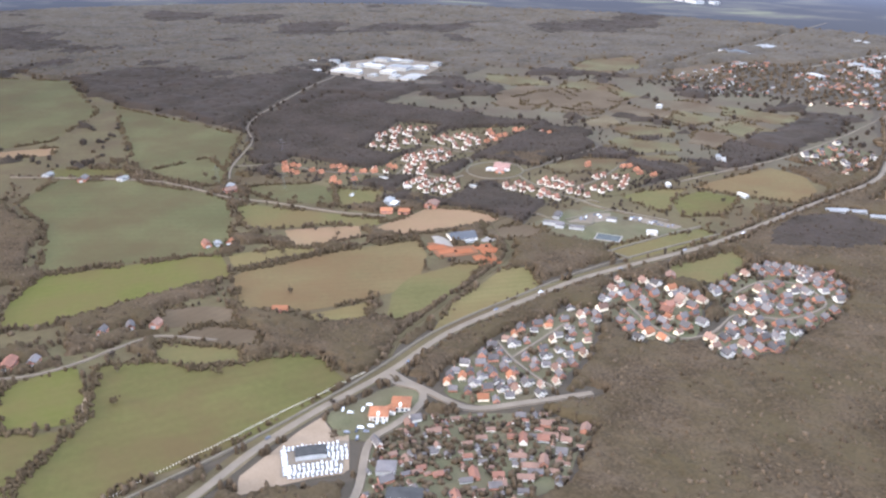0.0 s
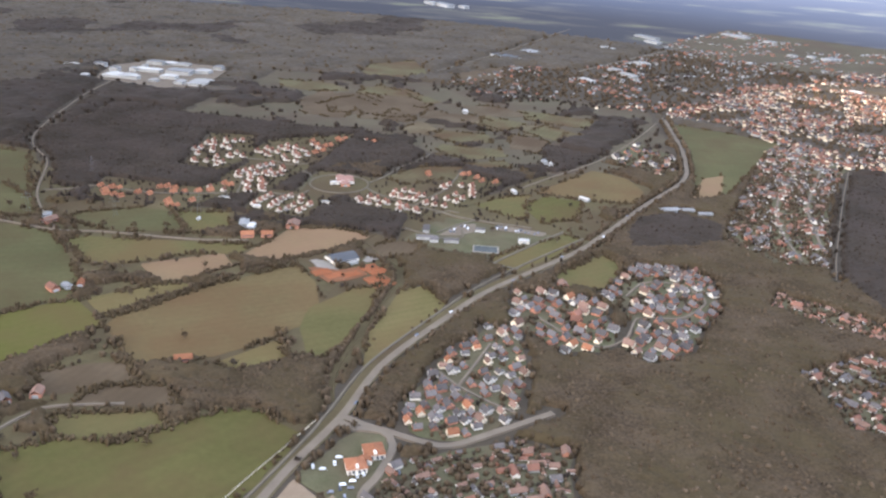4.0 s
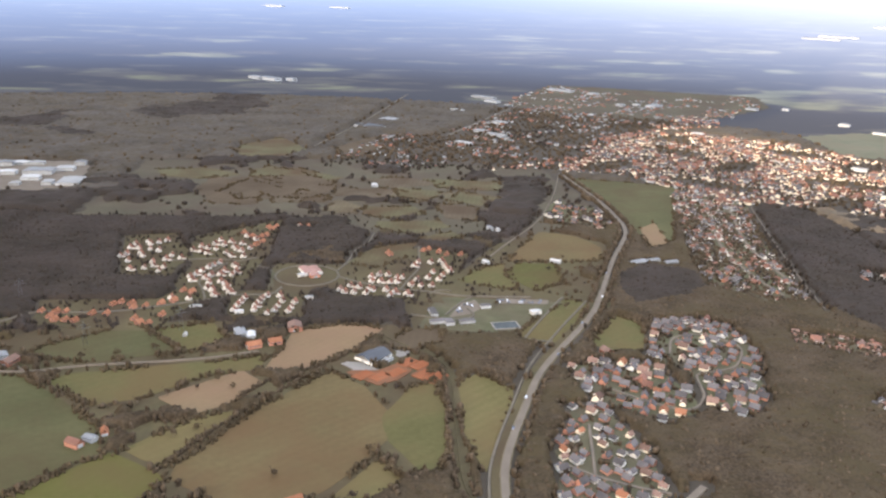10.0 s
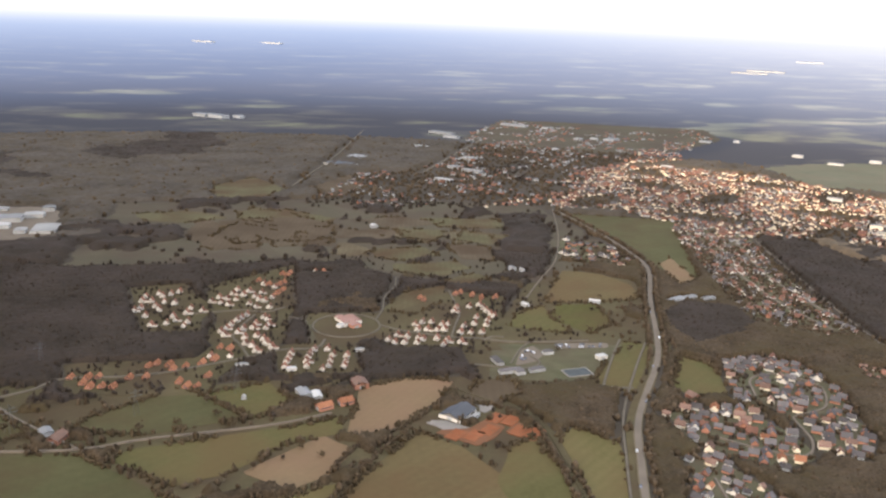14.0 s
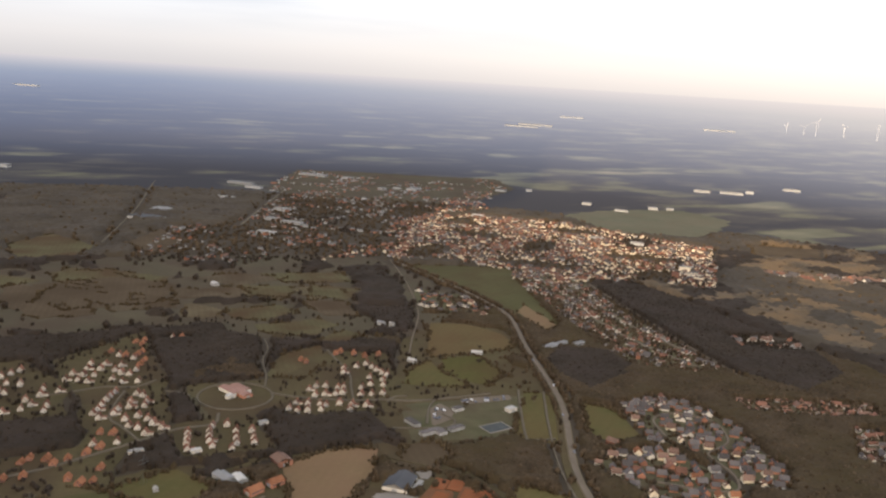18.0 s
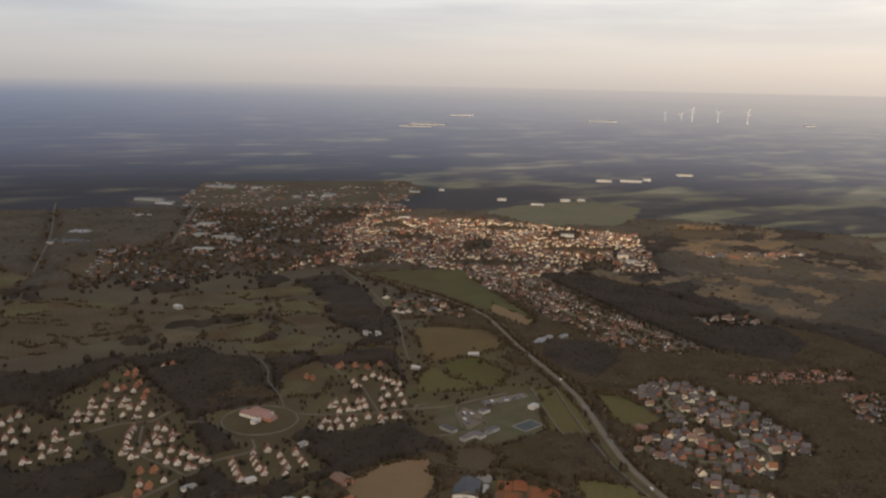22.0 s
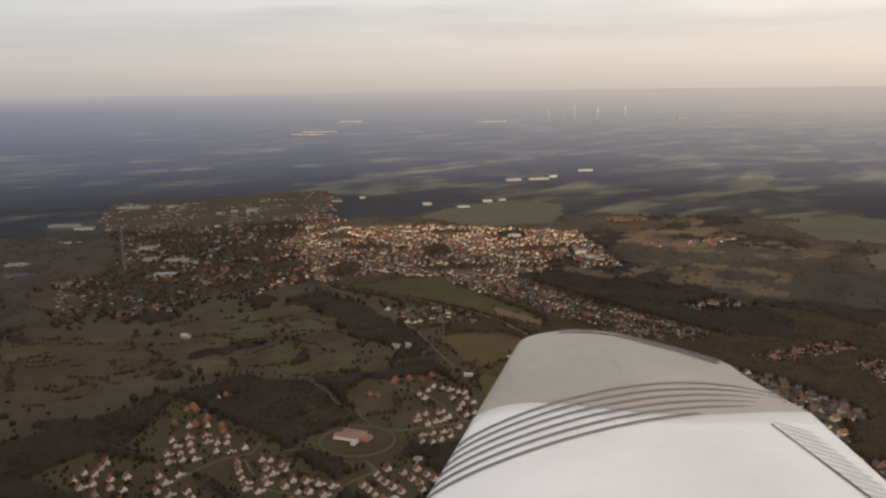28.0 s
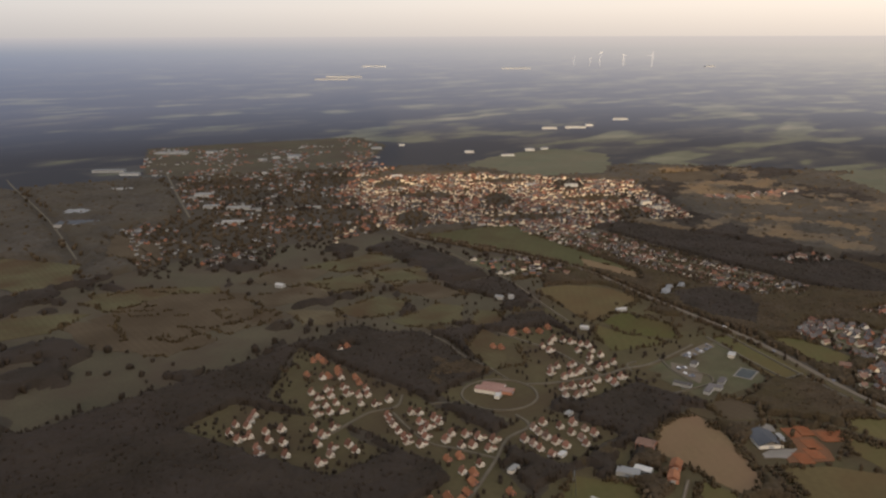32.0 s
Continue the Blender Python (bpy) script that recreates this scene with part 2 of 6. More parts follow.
M = {
    "soil": material("woodland_floor", (0.033, 0.027, 0.019), (0.052, 0.042, 0.031), 0.012, 0.25),
    "grass": material("grass", (0.050, 0.075, 0.026), (0.095, 0.115, 0.048), 0.03, 0.5),
    "lawn": material("lawn", (0.047, 0.047, 0.024), (0.083, 0.073, 0.042), 0.05, 0.6, blotch=((0.057, 0.042, 0.028), 0.7)),
    "asphalt": material("asphalt", (0.090, 0.072, 0.054), (0.121, 0.099, 0.074), 0.08, 1.2),
    "lane": material("pale_lane", (0.072, 0.060, 0.044), (0.102, 0.086, 0.064), 0.08, 1.2),
    "paving": material("paving", (0.125, 0.111, 0.095), (0.178, 0.157, 0.133), 0.06, 0.8),
    "sand": material("sandy_ground", (0.118, 0.087, 0.058), (0.165, 0.124, 0.086), 0.05, 0.7),
    "verge": material("verge", (0.064, 0.055, 0.030), (0.119, 0.092, 0.058), 0.05, 0.8),
    "paint": material("road_paint", (0.62, 0.62, 0.60), (0.74, 0.74, 0.72), 0.5, 3.0),
    "clay": material("clay_court", (0.128, 0.046, 0.020), (0.175, 0.068, 0.033), 0.06, 0.9),
    "clay_edge": material("worn_clay", (0.085, 0.044, 0.024), (0.125, 0.060, 0.032), 0.06, 0.9),
    "water": material("pool_water", (0.040, 0.044, 0.043), (0.060, 0.064, 0.062), 0.1, 1.0, rough=0.75),
    "white_wall": material("white_render", (0.44, 0.405, 0.35), (0.57, 0.54, 0.48), 0.3, 2.0, vary="object", amount=0.15),
    "cream_wall": material("cream_render", (0.510, 0.440, 0.326), (0.634, 0.554, 0.422), 0.3, 2.0, vary="object", amount=0.2),
    "brick_wall": material("red_brick", (0.216, 0.104, 0.068), (0.306, 0.149, 0.099), 0.3, 3.0, vary="object", amount=0.3),
    "grey_wall": material("grey_cladding", (0.23, 0.23, 0.225), (0.31, 0.31, 0.30), 0.2, 2.0, rough=0.6, vary="object", amount=0.2),
    "red_tile": material("red_roof_tile", (0.102, 0.053, 0.038), (0.153, 0.079, 0.056), 0.2, 1.6, vary="object", amount=0.35),
    "orange_tile": material("orange_roof_tile", (0.150, 0.064, 0.034), (0.205, 0.095, 0.052), 0.2, 1.6, vary="object", amount=0.25),
    "brown_tile": material("brown_roof_tile", (0.095, 0.061, 0.047), (0.149, 0.094, 0.070), 0.2, 1.6, vary="object", amount=0.3),
    "slate": material("dark_roof_tile", (0.058, 0.052, 0.050), (0.099, 0.087, 0.082), 0.2, 1.6, vary="object", amount=0.35),
    "tar": material("tarred_flat_roof", (0.026, 0.025, 0.024), (0.048, 0.046, 0.043), 0.2, 1.2, rough=0.9),
    "white_roof": material("white_sheet_roof", (0.205, 0.197, 0.182), (0.300, 0.288, 0.264), 0.04, 0.5, rough=0.75, vary="object", amount=0.35),
    "grey_roof": material("grey_sheet_roof", (0.114, 0.114, 0.111), (0.159, 0.154, 0.149), 0.05, 0.6, rough=0.75, vary="object", amount=0.2),
    "blue_roof": material("blue_grey_sheet_roof", (0.048, 0.049, 0.053), (0.070, 0.071, 0.075), 0.06, 0.6, rough=0.72),
    "brickdust_roof": material("pale_red_roof", (0.170, 0.098, 0.078), (0.245, 0.150, 0.120), 0.06, 0.7),
    "glass": material("window_glass", (0.035, 0.04, 0.05), (0.06, 0.07, 0.085), 0.2, 1.0, rough=0.12),
    "door": material("door_paint", (0.10, 0.07, 0.05), (0.17, 0.12, 0.09), 0.4, 2.0, rough=0.5, vary="object"),
    "car": material("car_paint", (0.408, 0.408, 0.408), (0.493, 0.493, 0.493), 0.2, 1.0, rough=0.6, vary="object", amount=0.25),
    "dark_car": material("dark_car_paint", (0.06, 0.065, 0.08), (0.16, 0.16, 0.18), 0.2, 1.0, rough=0.25, vary="object", amount=0.6),
    "tyre": material("tyre_rubber", (0.02, 0.02, 0.02), (0.035, 0.035, 0.035), 0.5, 3.0),
    "wood": material("bare_trees", (0.024, 0.017, 0.010), (0.058, 0.042, 0.026), 0.035, 0.45, bump=1.0, spots=1.2, blotch=((0.042, 0.032, 0.016), 0.75)),
    "lone": material("lone_bare_trees", (0.036, 0.026, 0.016), (0.064, 0.047, 0.030), 0.012, 0.8, vary="island", amount=0.3, spots=0.7),
    # colour of conifers; also stands in for cloud shade on the north-west woods
    "dark_trees": material("dark_woods", (0.019, 0.015, 0.011), (0.036, 0.028, 0.021), 0.02, 0.6, spots=0.9, bump=0.6, blotch=((0.036, 0.028, 0.023), 0.6)),
    "hedge": material("hedges", (0.036, 0.026, 0.015), (0.062, 0.046, 0.026), 0.02, 0.6, vary="island", amount=0.25),
    # warm copy of the far woods, low sunlight put into the colour
    "sunlit_wood": material("russet_trees", (0.044, 0.036, 0.026), (0.094, 0.072, 0.048), 0.012, 0.14, spots=0.8, bump=0.5, blotch=((0.128, 0.084, 0.044), 0.75)),
    "scrubland": material("rough_grass", (0.043, 0.037, 0.019), (0.075, 0.060, 0.031), 0.012, 0.2, blotch=((0.047, 0.033, 0.020), 0.8)),
    "cloud": material("cloud_vapour", (0.72, 0.73, 0.75), (0.85, 0.85, 0.86), 0.002, 0.02, rough=1.0),
    # paler, greyer copy of the bare trees: a little distance haze in the colour
    "hazed_wood": material("far_bare_woods", (0.030, 0.025, 0.019), (0.064, 0.053, 0.041), 0.012, 0.14, spots=0.8, bump=0.5, blotch=((0.050, 0.040, 0.027), 0.8)),
    "heath": material("brown_heath", (0.042, 0.037, 0.024), (0.070, 0.058, 0.037), 0.010, 0.30, blotch=((0.050, 0.037, 0.026), 0.8)),
    "trunk": material("bark", (0.07, 0.058, 0.048), (0.12, 0.10, 0.08), 0.5, 3.0),
    "steel": material("galvanised_steel", (0.070, 0.072, 0.074), (0.110, 0.112, 0.114), 0.5, 2.0, rough=0.45, metal=0.6),
    "turbine": material("turbine_white", (0.50, 0.50, 0.50), (0.60, 0.60, 0.60), 0.02, 0.2, rough=0.5),
}
FIELD = {
    "bright": material("bright_green_field", (0.049, 0.049, 0.012), (0.072, 0.064, 0.022), 0.014, 0.22, stripes=(35, 9, 0.06), blotch=((0.060, 0.045, 0.018), 0.75)),
    "green": material("green_field", (0.041, 0.039, 0.013), (0.066, 0.058, 0.021), 0.012, 0.22, stripes=(35, 11, 0.07), blotch=((0.056, 0.038, 0.018), 0.75)),
    "dull": material("dull_green_field", (0.042, 0.041, 0.018), (0.066, 0.058, 0.027), 0.010, 0.22, stripes=(60, 12, 0.06), blotch=((0.046, 0.034, 0.017), 0.75)),
    "olive": material("olive_field", (0.052, 0.047, 0.018), (0.080, 0.069, 0.029), 0.014, 0.25, stripes=(50, 9, 0.06), blotch=((0.068, 0.047, 0.021), 0.75)),
    "yellow": material("yellow_grass_field", (0.064, 0.055, 0.021), (0.094, 0.075, 0.033), 0.02, 0.3, stripes=(50, 8, 0.1), blotch=((0.075, 0.053, 0.024), 0.75)),
    "stubble": material("stubble_field", (0.060, 0.045, 0.021), (0.089, 0.067, 0.031), 0.010, 0.22, stripes=(52, 8, 0.07), blotch=((0.070, 0.043, 0.021), 0.75)),
    "tan": material("tan_ploughed_field", (0.098, 0.067, 0.036), (0.134, 0.092, 0.051), 0.016, 0.25, stripes=(40, 7, 0.07), blotch=((0.121, 0.075, 0.045), 0.75)),
    "strip": material("brown_strip", (0.052, 0.040, 0.025), (0.078, 0.060, 0.038), 0.02, 0.3, stripes=(10, 7, 0.14), blotch=((0.040, 0.026, 0.015), 0.75)),
    "grass_strip": material("olive_strip", (0.050, 0.044, 0.022), (0.078, 0.066, 0.035), 0.02, 0.3, stripes=(10, 7, 0.12), blotch=((0.048, 0.027, 0.015), 0.75)),
    "pale_strip": material("pale_strip", (0.066, 0.054, 0.031), (0.095, 0.075, 0.045), 0.02, 0.3, stripes=(10, 7, 0.14), blotch=((0.047, 0.032, 0.018), 0.75)),
    "far_meadow": material("far_meadow", (0.056, 0.058, 0.038), (0.086, 0.080, 0.055), 0.006, 0.05, blotch=((0.075, 0.062, 0.042), 0.5)),
    "brown": material("brown_field", (0.050, 0.037, 0.023), (0.072, 0.053, 0.033), 0.02, 0.3, stripes=(10, 7, 0.14), blotch=((0.042, 0.030, 0.018), 0.75)),
}


# ---- building blocks ----
def mesh_of(name, verts, faces, mats):
    me = bpy.data.meshes.new(name)
    me.from_pydata([tuple(v) for v in verts], [], faces)
    for m in mats if isinstance(mats, (list, tuple)) else (mats,):
        me.materials.append(m)
    me.update()
    return me


def part(name, bm, mat, parent=None, label=""):
    me = bpy.data.meshes.new(name)
    bmesh.ops.recalc_face_normals(bm, faces=bm.faces)
    bm.to_mesh(me)
    bm.free()
    me.materials.append(mat)
    ob = new(name, me)
    ob.parent = parent
    if label:
        tagged(ob, label)
    return ob


def box(bm, x0, y0, z0, x1, y1, z1, bevel=0.0):
    """A box between two corners, its edges rounded off by bevel."""
    m = Matrix.LocRotScale(((x0 + x1) / 2, (y0 + y1) / 2, (z0 + z1) / 2), None, (abs(x1 - x0), abs(y1 - y0), abs(z1 - z0)))
    made = bmesh.ops.create_cube(bm, size=1, matrix=m)
    if bevel:
        edges = list({e for v in made["verts"] for e in v.link_edges})
        bmesh.ops.bevel(bm, geom=edges, offset=bevel, segments=1, affect="EDGES")
    return bm


def prism(bm, outline, y0, y1):
    """An outline in x and z, drawn out along y."""
    a = [bm.verts.new((x, y0, z)) for x, z in outline]
    b = [bm.verts.new((x, y1, z)) for x, z in outline]
    bm.faces.new(a)
    bm.faces.new(b[::-1])
    for i in range(len(a)):
        j = (i + 1) % len(a)
        bm.faces.new((a[i], b[i], b[j], a[j]))
    return bm


def inside(poly, x, y):
    """Which of the points lie in the polygon."""
    hit = np.zeros(len(x), bool)
    px, py = zip(*poly)
    for i in range(len(poly)):
        x0, y0, x1, y1 = px[i - 1], py[i - 1], px[i], py[i]
        if y0 == y1:
            continue
        hit ^= ((y0 > y) != (y1 > y)) & (x < (x1 - x0) * (y - y0) / (y1 - y0) + x0)
    return hit


def smooth_line(points, step=6.0):
    """A curve through the points, cut into short steps."""
    p = [np.array(q, float) for q in points]
    p = [2 * p[0] - p[1], *p, 2 * p[-1] - p[-2]]
    out = []
    for i in range(1, len(p) - 2):
        n = max(2, int(np.linalg.norm(p[i + 1] - p[i]) / step))
        for k in range(n):
            t = k / n
            out.append(0.5 * (2 * p[i] + (p[i + 1] - p[i - 1]) * t + (2 * p[i - 1] - 5 * p[i] + 4 * p[i + 1] - p[i + 2]) * t**2
                              + (3 * p[i] - p[i - 1] - 3 * p[i + 1] + p[i + 2]) * t**3))
    out.append(p[-2])
    return np.array(out)


def along(line, offset):
    """The line moved sideways, to its left."""
    d = np.gradient(line, axis=0)
    d /= np.linalg.norm(d, axis=1)[:, None] + 1e-9
    return line + offset * np.stack([-d[:, 1], d[:, 0]], 1)


PLAIN, HEDGED, BARE = [], [], []        # outlines with no trees: fields and yards; lines with no trees: roads


def ribbon(name, line, width, mat, z, label, kind="structure"):
    """A road or path with a little thickness along a line."""
    a, b = along(line, width / 2), along(line, -width / 2)
    n = len(line)
    verts = [(*q, z) for q in a] + [(*q, z) for q in b] + [(*q, 0) for q in along(line, width / 2 + 0.4)] + [(*q, 0) for q in along(line, -width / 2 - 0.4)]
    faces = [(n + i, n + i + 1, i + 1, i) for i in range(n - 1)]
    faces += [(i, i + 1, 2 * n + i + 1, 2 * n + i) for i in range(n - 1)] + [(3 * n + i, 3 * n + i + 1, n + i + 1, n + i) for i in range(n - 1)]
    return tagged(new(name, mesh_of(name, verts, faces, mat)), label, "road", kind=kind)


def road(name, points, width, mat, z, label):
    line = smooth_line(points)
    BARE.append((line, width / 2 + 0.8))
    return ribbon(name, line, width, mat, z + 0.45, label)


def soft_outline(points, wobble, seed):
    """The outline with its sides cut into steps that stray a little, and its corners rounded."""
    rng = random.Random(seed)
    p = [Vector(q) for q in points]
    out = []
    for i, a in enumerate(p):
        b = p[(i + 1) % len(p)]
        n = max(3, int((b - a).length / 14))
        side = Vector((-(b - a).y, (b - a).x)).normalized()
        for k in range(n):
            t = (k + 0.5) / n
            t = 0.5 + (t - 0.5) * (1 + 0.8 / n)
            out.append(a.lerp(b, t) + side * rng.uniform(-wobble, wobble))
    return [tuple(q) for q in out]


SHEETS = []


def field(kind, points, label, z=0.12, wobble=1.2, clear=True, grow=0.0, hedge=True):
    """A field, laid on the ground as a thin sheet with its own outline, each a little higher than the one before."""
    mid = sum((Vector(q) for q in points), Vector((0, 0))) / len(points)
    points = [tuple(Vector(q) + (Vector(q) - mid).normalized() * grow) for q in points]
    outline = soft_outline(points, wobble, len(SHEETS))
    SHEETS.append(label)
    z += 0.003 * len(SHEETS)
    me = bpy.data.meshes.new("field")
    bm = bmesh.new()
    top = [bm.verts.new((x, y, z)) for x, y in outline]
    low = [bm.verts.new((x, y, -0.1)) for x, y in outline]
    bm.faces.new(top)
    for i in range(len(top)):
        bm.faces.new((low[i - 1], low[i], top[i], top[i - 1]))
    bmesh.ops.recalc_face_normals(bm, faces=bm.faces)
    bmesh.ops.triangulate(bm, faces=[f for f in bm.faces if len(f.verts) > 4])
    bm.to_mesh(me)
    bm.free()
    me.materials.append(FIELD.get(kind) or M[kind])
    if clear:
        PLAIN.append(outline)
        if hedge:
            HEDGED.append(outline)
    return tagged(new("field", me), label, "field", kind="structure")


# ---- ground and distance ----
CENTRE, FLAT, RIM, EYE = Vector((-550, 280)), 2000.0, 4300.0, 299.0


def far_place(x, y):
    """Where a far thing stands on the rising rim that stands in for the land out to the horizon, and how much smaller it is there."""
    d = Vector((x, y)) - CENTRE
    far = d.length
    if far <= FLAT:
        return Vector((x, y, 0)), 1.0
    u = (far - FLAT) / (1 + (far - FLAT) / (RIM - FLAT))
    r = FLAT + u
    return Vector((*(CENTRE + d * (r / far)), EYE * (1 - r / far))), r / far


def far_field(kind, points, label, clear=True):
    """A field out where the land begins to rise towards the rim, laid over it piece by piece."""
    outline = soft_outline(points, 8.0, len(SHEETS))
    SHEETS.append(label)
    mid = sum((Vector(q) for q in outline), Vector((0, 0))) / len(outline)
    verts, faces, n = [], [], len(outline)
    for ring_at in range(9):
        for q in outline:
            p, _ = far_place(*Vector(q).lerp(mid, ring_at / 8))
            verts.append((p.x, p.y, p.z + 0.9))
    for k in range(8):
        faces += [(k * n + i, k * n + (i + 1) % n, (k + 1) * n + (i + 1) % n, (k + 1) * n + i) for i in range(n)]
    if clear:
        PLAIN.append(outline)
    return tagged(new("field", mesh_of("field", verts, faces, FIELD.get(kind) or M[kind])), label, "field", kind="structure")


def disc(name, radii, heights, mat, label, inner=False):
    n = 128
    verts, faces = [], []
    for r, h in zip(radii, heights):
        verts += [(CENTRE.x + r * math.cos(2 * math.pi * k / n), CENTRE.y + r * math.sin(2 * math.pi * k / n), h) for k in range(n)]
    for i in range(len(radii) - 1):
        faces += [(i * n + k, (i + 1) * n + k, (i + 1) * n + (k + 1) % n, i * n + (k + 1) % n) for k in range(n)]
    if inner:
        faces.append(tuple(range(n)))
    return tagged(new(name, mesh_of(name, verts, faces, mat)), label, "ground", kind="structure")


disc("ground", [500, 1000, 1500, FLAT + 2], [0, 0, 0, 0], M["soil"], "brown and olive winter ground under woods and hedges", True)

far_mat = bpy.data.materials.new("far_country")
far_mat.use_nodes = True
fn, fl = far_mat.node_tree.nodes, far_mat.node_tree.links
f_geo = fn.new("ShaderNodeNewGeometry")
f_off = fn.new("ShaderNodeVectorMath")
f_off.operation = "SUBTRACT"
f_off.inputs[1].default_value = (CENTRE.x, CENTRE.y, 0)
fl.new(f_geo.outputs["Position"], f_off.inputs[0])
f_sep = fn.new("ShaderNodeSeparateXYZ")
fl.new(f_geo.outputs["Position"], f_sep.inputs[0])
f_hgt = fn.new("ShaderNodeMath")
f_hgt.operation = "DIVIDE"
f_hgt.inputs[1].default_value = EYE
fl.new(f_sep.outputs[2], f_hgt.inputs[0])
f_near = fn.new("ShaderNodeMath")            # the rim is the true land drawn together, so its pattern is spread out again
f_near.operation = "SUBTRACT"
f_near.inputs[0].default_value = 1.004
fl.new(f_hgt.outputs[0], f_near.inputs[1])
f_inv = fn.new("ShaderNodeMath")
f_inv.operation = "DIVIDE"
f_inv.inputs[0].default_value = 1.0
fl.new(f_near.outputs[0], f_inv.inputs[1])
f_true = fn.new("ShaderNodeVectorMath")
f_true.operation = "SCALE"
fl.new(f_off.outputs[0], f_true.inputs[0])
fl.new(f_inv.outputs[0], f_true.inputs["Scale"])
f_map = fn.new("ShaderNodeMapping")
f_map.inputs["Rotation"].default_value = (0, 0, radians(25))
f_map.inputs["Scale"].default_value = (0.0016, 0.0030, 0.0)
fl.new(f_true.outputs[0], f_map.inputs[0])
f_noise = fn.new("ShaderNodeTexNoise")
f_noise.inputs["Scale"].default_value, f_noise.inputs["Detail"].default_value = 1.0, 5
f_noise.inputs["Roughness"].default_value = 0.62
fl.new(f_map.outputs[0], f_noise.inputs["Vector"])
f_cell = fn.new("ShaderNodeTexVoronoi")       # fields and copses
f_cell.feature = "SMOOTH_F1"
f_cell.inputs["Scale"].default_value, f_cell.inputs["Smoothness"].default_value = 3.4, 0.35
fl.new(f_map.outputs[0], f_cell.inputs["Vector"])
f_tone = fn.new("ShaderNodeSeparateColor")
fl.new(f_cell.outputs["Color"], f_tone.inputs[0])
f_sum = fn.new("ShaderNodeMath")
f_sum.operation = "MULTIPLY_ADD"
f_sum.inputs[1].default_value = 0.20
fl.new(f_tone.outputs[0], f_sum.inputs[0])
fl.new(f_noise.outputs[0], f_sum.inputs[2])
f_side = fn.new("ShaderNodeVectorMath")      # the painted haze is bluer away from the clear side of the sky
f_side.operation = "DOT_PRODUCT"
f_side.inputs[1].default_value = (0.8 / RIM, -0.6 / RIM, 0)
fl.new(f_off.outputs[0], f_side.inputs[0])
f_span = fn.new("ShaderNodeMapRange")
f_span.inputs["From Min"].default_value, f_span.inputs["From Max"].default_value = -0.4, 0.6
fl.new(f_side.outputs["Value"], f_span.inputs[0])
f_open = fn.new("ShaderNodeMath")             # forest in the north, more fields towards the east
f_open.operation = "MULTIPLY_ADD"
f_open.inputs[1].default_value = 0.15
fl.new(f_span.outputs[0], f_open.inputs[0])
f_shut = fn.new("ShaderNodeMath")
f_shut.operation = "SUBTRACT"
f_shut.inputs[1].default_value = 0.135
fl.new(f_sum.outputs[0], f_shut.inputs[0])
fl.new(f_shut.outputs[0], f_open.inputs[2])
f_land = fn.new("ShaderNodeValToRGB")
f_land.color_ramp.elements[0].position, f_land.color_ramp.elements[0].color = 0.50, (0.030, 0.028, 0.027, 1)
f_land.color_ramp.elements[1].position, f_land.color_ramp.elements[1].color = 0.92, (0.240, 0.200, 0.140, 1)
for at, col in ((0.59, (0.050, 0.045, 0.037, 1)), (0.63, (0.070, 0.066, 0.042, 1)), (0.69, (0.088, 0.084, 0.054, 1)), (0.78, (0.140, 0.122, 0.080, 1))):
    e = f_land.color_ramp.elements.new(at)
    e.color = col
fl.new(f_open.outputs[0], f_land.inputs[0])
f_haze = fn.new("ShaderNodeValToRGB")      # haze painted as emission, stronger from near to far
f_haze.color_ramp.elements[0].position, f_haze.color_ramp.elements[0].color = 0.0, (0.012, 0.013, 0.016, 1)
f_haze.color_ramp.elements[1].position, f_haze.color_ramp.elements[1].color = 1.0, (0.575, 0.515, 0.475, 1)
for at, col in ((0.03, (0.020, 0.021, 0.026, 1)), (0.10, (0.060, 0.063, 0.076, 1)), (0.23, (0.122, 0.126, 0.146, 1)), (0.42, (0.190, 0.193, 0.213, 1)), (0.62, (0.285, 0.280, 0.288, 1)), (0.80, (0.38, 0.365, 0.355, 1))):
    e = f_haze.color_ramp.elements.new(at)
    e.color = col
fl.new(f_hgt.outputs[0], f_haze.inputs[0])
f_bsdf = fn["Principled BSDF"]
f_bsdf.inputs["Roughness"].default_value, f_bsdf.inputs["Specular IOR Level"].default_value = 0.95, 0.0
# the land's own colour fades out with height, beneath the painted haze
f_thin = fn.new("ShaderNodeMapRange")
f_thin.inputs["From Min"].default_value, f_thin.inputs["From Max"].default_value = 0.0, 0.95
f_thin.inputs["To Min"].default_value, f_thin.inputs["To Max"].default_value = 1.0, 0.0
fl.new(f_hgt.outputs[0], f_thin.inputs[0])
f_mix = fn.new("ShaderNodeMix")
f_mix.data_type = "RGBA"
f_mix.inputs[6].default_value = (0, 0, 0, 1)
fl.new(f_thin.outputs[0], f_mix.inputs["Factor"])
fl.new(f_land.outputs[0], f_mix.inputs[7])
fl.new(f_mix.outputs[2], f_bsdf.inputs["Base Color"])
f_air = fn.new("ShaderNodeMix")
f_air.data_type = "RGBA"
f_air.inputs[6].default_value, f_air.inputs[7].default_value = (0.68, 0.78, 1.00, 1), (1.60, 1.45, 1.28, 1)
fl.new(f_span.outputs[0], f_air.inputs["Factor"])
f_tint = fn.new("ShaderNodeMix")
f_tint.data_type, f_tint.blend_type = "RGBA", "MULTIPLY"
f_clear = fn.new("ShaderNodeMapRange")        # at the horizon the painted haze takes on the colour of the sky behind it
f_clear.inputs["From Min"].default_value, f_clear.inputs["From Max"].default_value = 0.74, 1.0
